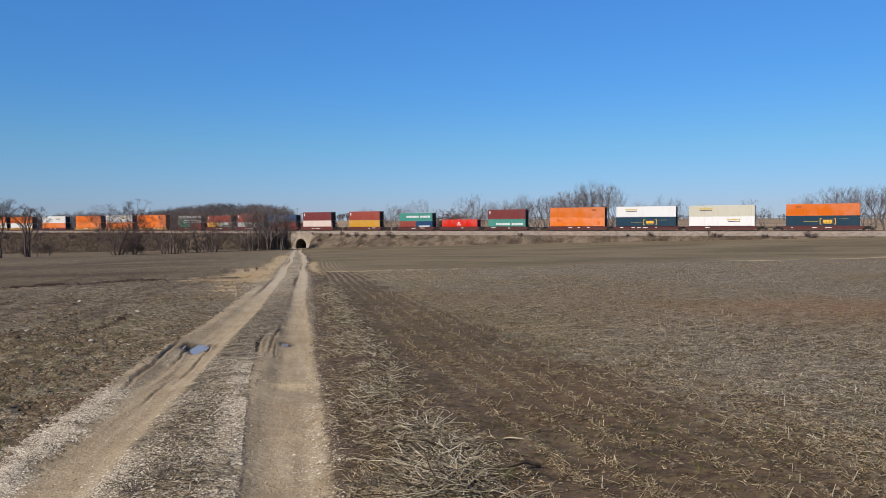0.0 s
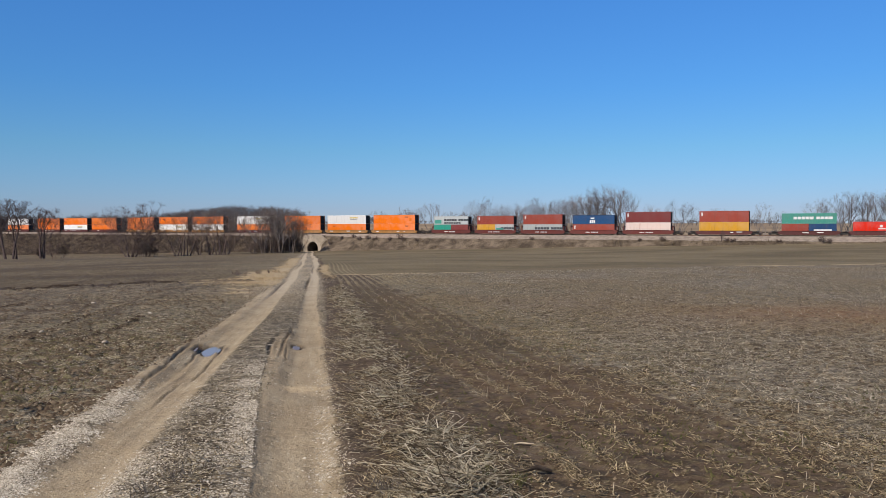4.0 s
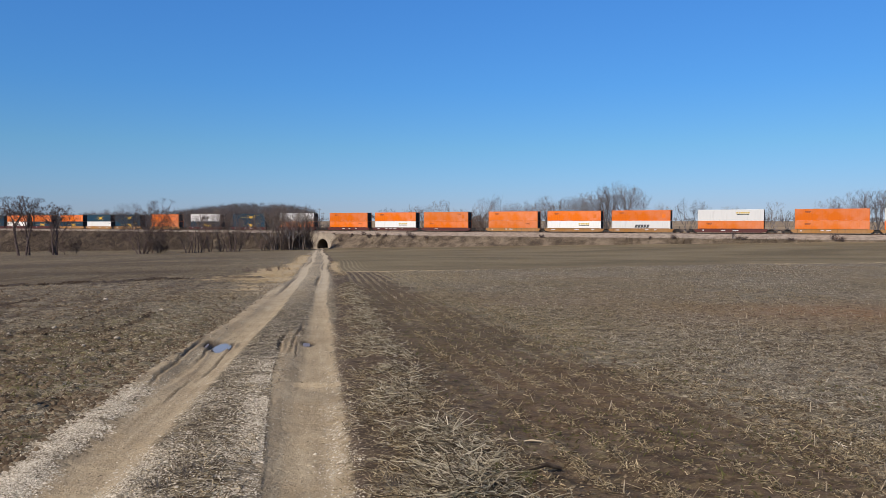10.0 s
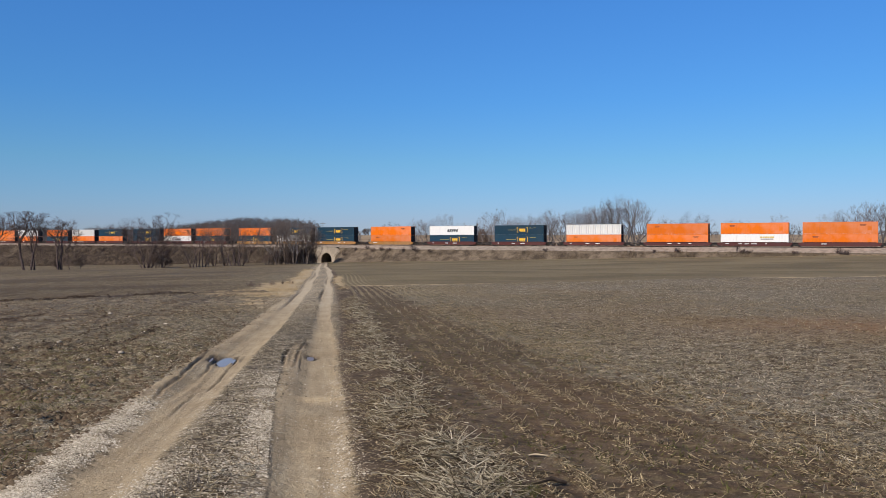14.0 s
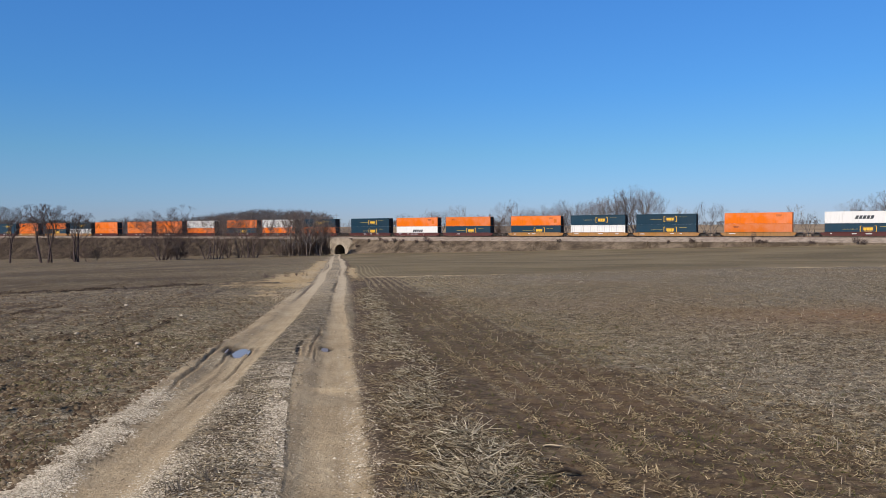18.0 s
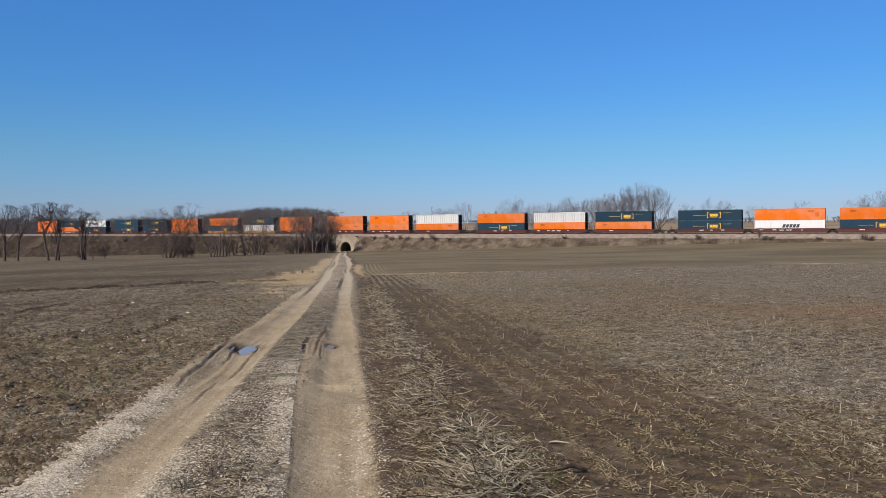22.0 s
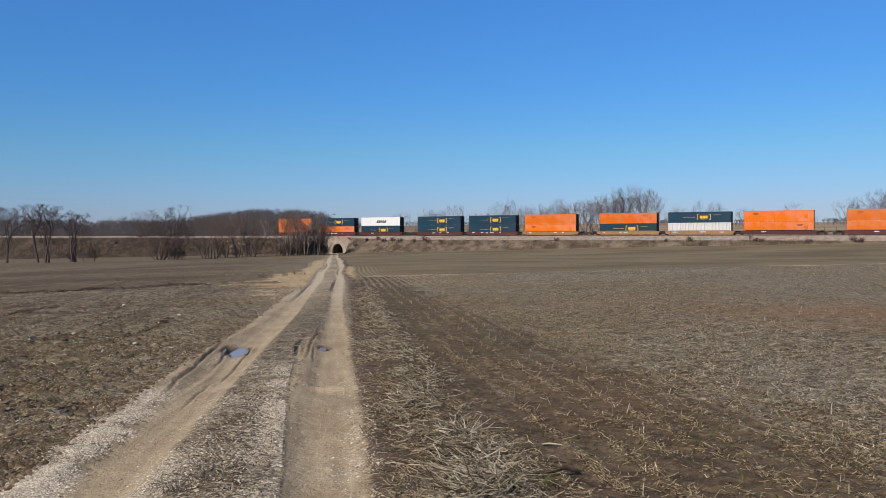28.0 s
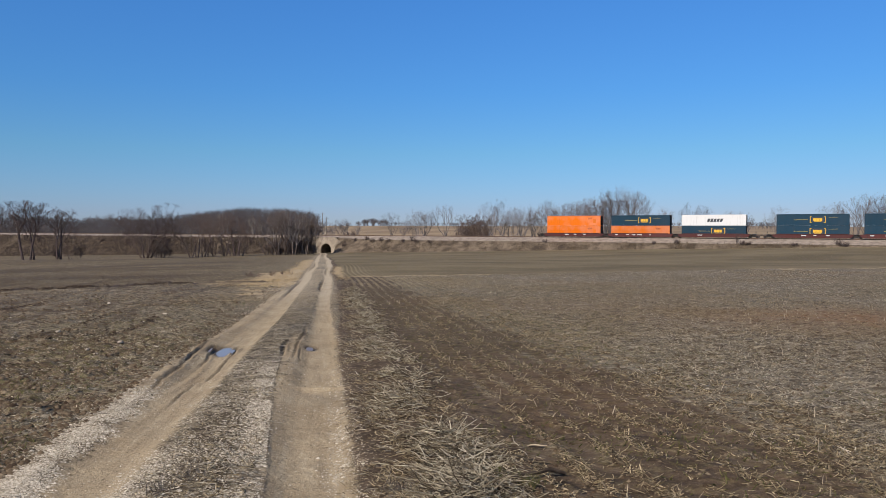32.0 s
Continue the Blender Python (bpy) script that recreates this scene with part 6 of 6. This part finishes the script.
        P = P * (1 - high[:, None]) + (centre + e * (soft / r)[:, None] * size) * high[:, None]
        out[k] = ((P * (height / top)).tolist(), F)
    return out


# in front of the embankment: bearing, distance, top, stems, lean, fork angle, clear stem, reddish
FRONT = [(40, 203, 353, 1, -0.16, 0.52, 0.40, 0), (53, 204, 358, 1, -0.02, 0.45, 0.42, 0), (59, 205, 357, 1, 0.03, 0.48, 0.42, 0), (101, 205, 371, 1, -0.04, 0.55, 0.34, 0), (107, 206, 368, 1, 0.04, 0.50, 0.36, 0), (-16, 214, 360, 1, 0.0, 0.5, 0.35, 0), (-40, 214, 358, 1, 0.0, 0.5, 0.35, 0),
         (252, 206, 368, 2, -0.42, 0.62, 0.26, 0), (258, 207, 362, 2, 0.0, 0.62, 0.26, 0), (264, 208, 361, 2, 0.34, 0.60, 0.28, 0), (287, 216, 384, 3, 0.1, 0.55, 0.2, 0),
         (338, 212, 380, 2, -0.12, 0.55, 0.28, 1), (348, 212, 376, 2, 0.05, 0.55, 0.28, 1), (360, 214, 379, 2, 0.15, 0.55, 0.25, 1), (378, 224, 378, 3, 0.0, 0.5, 0.3, 0),
         (398, 224, 377, 3, 0.0, 0.5, 0.3, 0), (410, 218, 374, 2, -0.12, 0.5, 0.30, 1), (418, 218, 371, 2, 0.04, 0.5, 0.30, 1), (426, 219, 375, 2, 0.16, 0.5, 0.28, 1),
         (472, 222, 380, 2, -0.18, 0.45, 0.3, 0), (484, 224, 376, 3, -0.05, 0.42, 0.25, 0), (496, 226, 373, 3, 0.0, 0.42, 0.25, 0), (506, 224, 371, 3, 0.0, 0.42, 0.25, 0), (516, 227, 371, 3, 0.0, 0.42, 0.25, 0), (526, 226, 372, 3, 0.0, 0.42, 0.25, 0), (536, 228, 375, 3, 0.02, 0.42, 0.22, 0), (545, 229, 380, 3, 0.05, 0.42, 0.2, 0), (490, 221, 378, 3, 0.0, 0.42, 0.22, 0), (520, 222, 374, 3, 0.0, 0.42, 0.22, 0), (540, 225, 379, 3, 0.0, 0.42, 0.2, 0), (553, 230, 393, 3, 0.05, 0.45, 0.15, 0)]
for k, (bearing, d, row, n, lean, angle, clear, red) in enumerate(FRONT):
    x, y = spot(bearing, d)
    z = pt(x, y)
    low = angle > 0.59
    g = fork_tree(100 + k, (top_at(row, d) - z) * 1.07, n, lean, angle * 0.94, clear * 1.3, (5, 3, 3, 3, 3, 3, 2) if n == 1 else ((4, 3, 3, 3, 3, 3, 2) if low else ((3, 3, 3, 3, 2, 2) if n == 2 else ((3, 3, 3, 3, 2, 2) if bearing > 480 else (3, 3, 2, 3, 2, 2)))), rise=0.03 if low else 0.07, taper=0.67, twig=0.024, wide=0.62 if low else 0.48, base_r=(top_at(row, d) - z) * (0.026 if n == 1 else 0.023))
    plant("tree", x, y, z, g, (BARK if bearing > 470 else BARK_DARK, BARK_RED if red else ((BARK_LIT, BARK, BARK_RED, BARK)[k % 4] if bearing > 300 else BARK_DARK)), "bare reddish-crowned tree in the hollow before the railway bank" if red else "bare dark-barked tree in the hollow before the railway bank", "tree", "trees before the embankment")

# behind the railway: bearing, metres beyond the track, top, stems
BEHIND = [(385, 30, 371, 1), (445, 34, 377, 1), (585, 40, 390, 2), (592, 40, 386, 2), (603, 46, 383, 2), (617, 42, 388, 1), (632, 50, 392, 2), (693, 60, 372, 2), (712, 50, 388, 2), (728, 36, 374, 2), (742, 34, 364, 2), (754, 38, 366, 2), (790, 38, 358, 1), (808, 44, 377, 2), (866, 26, 352, 1), (878, 27, 347, 2),
          (890, 42, 366, 2), (902, 40, 370, 2), (912, 30, 362, 2), (922, 44, 364, 2), (930, 34, 360, 2), (947, 30, 357, 2), (966, 33, 356, 2), (938, 38, 362, 2), (956, 40, 360, 2), (978, 30, 349, 2), (992, 36, 356, 2), (1001, 28, 347, 2), (1010, 36, 352, 2), (1019, 30, 350, 2), (1040, 32, 344, 2), (1028, 40, 352, 2), (1050, 28, 340, 2), (1068, 30, 342, 2), (1074, 34, 336, 2), (1082, 26, 331, 2), (1091, 36, 330, 2), (1098, 27, 327, 2), (1106, 34, 324, 2), (1114, 28, 324, 2), (1121, 34, 328, 2), (1128, 32, 338, 2), (1058, 34, 343, 2), (1075, 26, 336, 2),
          (1176, 50, 362, 2), (1225, 34, 352, 2), (1302, 60, 368, 2), (1322, 44, 372, 2), (1378, 34, 361, 2), (1402, 60, 374, 2), (1478, 32, 352, 1), (1512, 26, 350, 2), (1520, 24, 342, 2), (1532, 22, 338, 2), (1545, 24, 335, 2), (1560, 22, 333, 2), (1575, 26, 335, 2), (1590, 22, 336, 2), (1608, 26, 336, 2), (1625, 24, 336, 2)]
for k, (bearing, beyond, row, n) in enumerate(BEHIND):
    k1 = (bearing - 784) / 1274.5
    y = (TRACK_D * CA + beyond) / (k1 * SA + CA)
    x = k1 * y
    z = pt(x, y)
    n = 1 if k % 3 else n
    g = fork_tree(300 + k, (top_at(row, y) - z) * 1.0, n, 0.0, 0.38, 0.24 if n == 1 else 0.15, (5, 3, 3, 3, 3, 3) if n == 1 else (3, 3, 3, 3, 3, 3), rise=0.09, taper=0.68, twig=0.0145, wide=0.46, splay=0.16, base_r=(top_at(row, y) - z) * 0.017)
    plant("tree", x, y, z, g, (BARK_PALE if k < 2 else BARK_FAR, BARK_PALE if k < 2 else (BARK_FAR if k % 2 else BARK_LIT)), "bare grey winter tree standing beyond the railway", "tree", "trees beyond the railway")
for k, (bearing, beyond, row) in enumerate([(822, 30, 384), (834, 31, 379), (846, 32, 377), (857, 30, 380), (622, 20, 408)]):
    k1 = (bearing - 784) / 1274.5
    y = (TRACK_D * CA + beyond) / (k1 * SA + CA)
    x = k1 * y
    h = top_at(row, y) - pt(x, y)
    g = grow(400 + k, h, 5, 0.0, 0.55, 3, twig=0.03, first=0.05, counts=(8, 6, 5, 0))
    plant("shrub", x, y, pt(x, y), g, (BARK_RED, BARK_RED), "dense reddish-brown bare shrub beyond the railway", "shrub", "shrubs beyond the railway")

# low brush round the feet of those trees
rng = random.Random(77)
for k in range(44):
    bearing = rng.choice([rng.uniform(100, 145), rng.uniform(262, 305), rng.uniform(315, 430), rng.uniform(470, 556), rng.uniform(480, 556), rng.uniform(484, 556)])
    d = rng.uniform(206, 222) if bearing < 300 else 214 + (bearing - 300) * 0.06 + rng.uniform(-4, 3)
    x, y = spot(bearing, d)
    g = grow(600 + k, rng.uniform(3.0, 6.5), 4, 0.0, 0.5, 3, twig=0.02, base_r=0.05, first=0.05, counts=(7, 6, 4, 0))
    plant("shrub", x, y, pt(x, y), g, (BARK_DARK, (BARK_RED, BARK_DARK, BARK)[k % 3]), "tangled leafless brush in the hollow before the bank", "shrub", "brush in the hollow")

# brush on the bank: metres along, metres in front, height
rng = random.Random(7)
for k, (s, q, h) in enumerate([(-20, 6, 1.7), (-8, 5.5, 2.0), (-6, 6.5, 1.7), (-23, 6.5, 1.5), (-26, 5, 1.6), (-17, 6.2, 1.6), (-11, 6.4, 1.4), (-1, 6.5, 1.2), (37, 5, 1.3), (68, 5.4, 0.9), (74, 5.2, 1.4), (88.4, 4.4, 3.2), (90, 5.6, 1.4), (91.5, 5.8, 1.2), (102, 5.8, 1.1), (111.3, 5.2, 1.9), (113, 5.6, 1.3), (-33, 9, 1.8), (-31, 6, 1.3),
                                (-60, 10, 3), (-75, 9, 2.5), (-100, 9, 2.2), (-120, 9, 3.0), (-142, 10, 2.5), (-160, 9, 2.2), (-205, 9, 2.6), (-52, 7, 3.4), (-55, 11, 3.8)]):
    x, y = track_point(s, q)
    cq, top = crest_at(s)
    q = max(q, cq + 0.3)
    x, y = track_point(s, q)
    z = top - (q - cq) / 1.75
    g = grow(500 + k, h, 2 if h > 3.0 else 6, 0.0, 0.3 if h > 3.0 else 0.7, 2, twig=0.018, base_r=0.03, first=0.1, counts=(9, 6, 0, 0))
    plant("shrub", x, y, max(z, pt(x, y)), g, (BARK_DARK, BARK_DARK), "small leafless bush on the railway bank", "shrub", "bushes on the bank")


# low reddish brush on the waste corner beside the track
for k, (x, y, h) in enumerate([(-13.9, 53, 0.42), (-13.3, 56, 0.55), (-14.6, 55, 0.5), (-12.6, 58, 0.4)]):
    g = grow(700 + k, h, 5, 0.0, 0.6, 2, twig=0.006, base_r=0.012, first=0.05, counts=(7, 5, 0, 0))
    plant("shrub", x, y, pt(x, y), g, (BARK_RED, BARK_RED), "low reddish bare brush in dead grass", "shrub", "brush in the dead grass")


def utility_pole(bearing, beyond, row):
    k1 = (bearing - 784) / 1274.5
    y = (TRACK_D * CA + beyond) / (k1 * SA + CA)
    x = k1 * y
    z = pt(x, y)
    h = top_at(row, y) - z
    base = tagged(new("utility_pole"), "thin grey wooden utility pole beyond the railway", "utility pole", group="utility poles")
    base.matrix_world = pose(x, y, z - 0.2, 0, 0, 20)
    bm = bmesh.new()
    bmesh.ops.create_cone(bm, segments=8, radius1=0.17, radius2=0.11, depth=h, cap_ends=True, matrix=pose(0, 0, h / 2))
    part("pole", bm, TIE, base)
    part("crossarm", boxes((-1.2, 1.2, -0.06, 0.06, h - 0.7, h - 0.55)), TIE, base)
    for dx in (-1.05, -0.4, 0.4, 1.05):
        bm = bmesh.new()
        bmesh.ops.create_cone(bm, segments=6, radius1=0.05, radius2=0.04, depth=0.16, cap_ends=True, matrix=pose(dx, 0, h - 0.47))
        part("insulator", bm, LOGO_PALE, base)


utility_pole(571, 70, 376)
utility_pole(578, 130, 384)


def woods(name, label, seed, count, place, rows, material, levels=3):
    """Far woodland joined in one mesh, from a handful of different crowns; rows gives its outline by bearing."""
    rng = random.Random(seed)
    kinds = [fork_tree(seed * 10 + k, 14, 1, 0, 0.48, 0.22, (4, 3, 3, 3, 3) if levels == 3 else (4, 3, 2), rise=0.06, taper=0.70, twig=0.038 if levels == 3 else 0.16, coarse=True) for k in range(7)]
    flat = []
    for g in kinds:
        V = np.array(g["trunk"][0] + g["crown"][0]) / 14.0
        n = len(g["trunk"][0])
        F = g["trunk"][1] + [tuple(i + n for i in f) for f in g["crown"][1]]
        flat.append((V, np.array(F)))
    verts, faces, n = [], [], 0
    for _ in range(count):
        x, y = place(rng)
        z = pt(x, y)
        bearing = 784 + x / y * 1274.5
        h = (top_at(np.interp(bearing, rows[0], rows[1]), y) - z) * rng.uniform(0.98, 1.10)
        V, F = flat[rng.randrange(7)]
        a = rng.uniform(0, 6.28)
        c, s = math.cos(a), math.sin(a)
        P = np.column_stack(((V[:, 0] * c - V[:, 1] * s) * h * 1.2 + x, (V[:, 0] * s + V[:, 1] * c) * h * 1.2 + y, V[:, 2] * h + z - 0.2))
        verts.append(P)
        faces.append(F + n)
        n += len(P)
    ob = array_mesh(name, np.concatenate(verts), np.concatenate(faces), material)
    return tagged(ob, label, "woodland", kind="stuff")


def by_bearing(b_left, b_right, b0, b1):
    def place(rng):
        k1 = (rng.uniform(b_left, b_right) - 784) / 1274.5
        y = (TRACK_D * CA + rng.uniform(b0, b1)) / (k1 * SA + CA)
        return k1 * y, y
    return place


LEFT_LINE = ([-200, 0, 100, 150, 200, 260, 330, 380, 430, 500, 540, 575], [381, 379, 381, 384, 379, 384, 379, 371, 366, 367, 371, 388])
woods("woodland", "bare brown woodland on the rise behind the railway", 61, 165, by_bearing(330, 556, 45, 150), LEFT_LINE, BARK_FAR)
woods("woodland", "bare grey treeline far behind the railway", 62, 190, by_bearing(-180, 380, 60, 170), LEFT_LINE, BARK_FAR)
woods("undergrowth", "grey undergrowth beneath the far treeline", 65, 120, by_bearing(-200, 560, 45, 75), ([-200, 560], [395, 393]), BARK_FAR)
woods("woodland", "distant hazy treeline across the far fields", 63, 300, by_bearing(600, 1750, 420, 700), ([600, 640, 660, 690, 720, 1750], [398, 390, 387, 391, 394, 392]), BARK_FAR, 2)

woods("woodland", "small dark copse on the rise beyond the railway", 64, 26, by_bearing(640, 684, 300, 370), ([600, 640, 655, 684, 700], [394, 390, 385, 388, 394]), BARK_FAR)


def motions():
    for ob, behind, up in MOVERS:
        rows = []
        for t in (0, 1, 2, 3, 4, 8, 12, 16, 20, 24, 28, 32):
            x, y = track_point(train_place(t) + behind, -1.32)
            rows.append((float(t), pose(x, y, RAIL_Z + up, 0, 0, -math.degrees(TRACK_A))))
        walk(ob, rows)


motions()
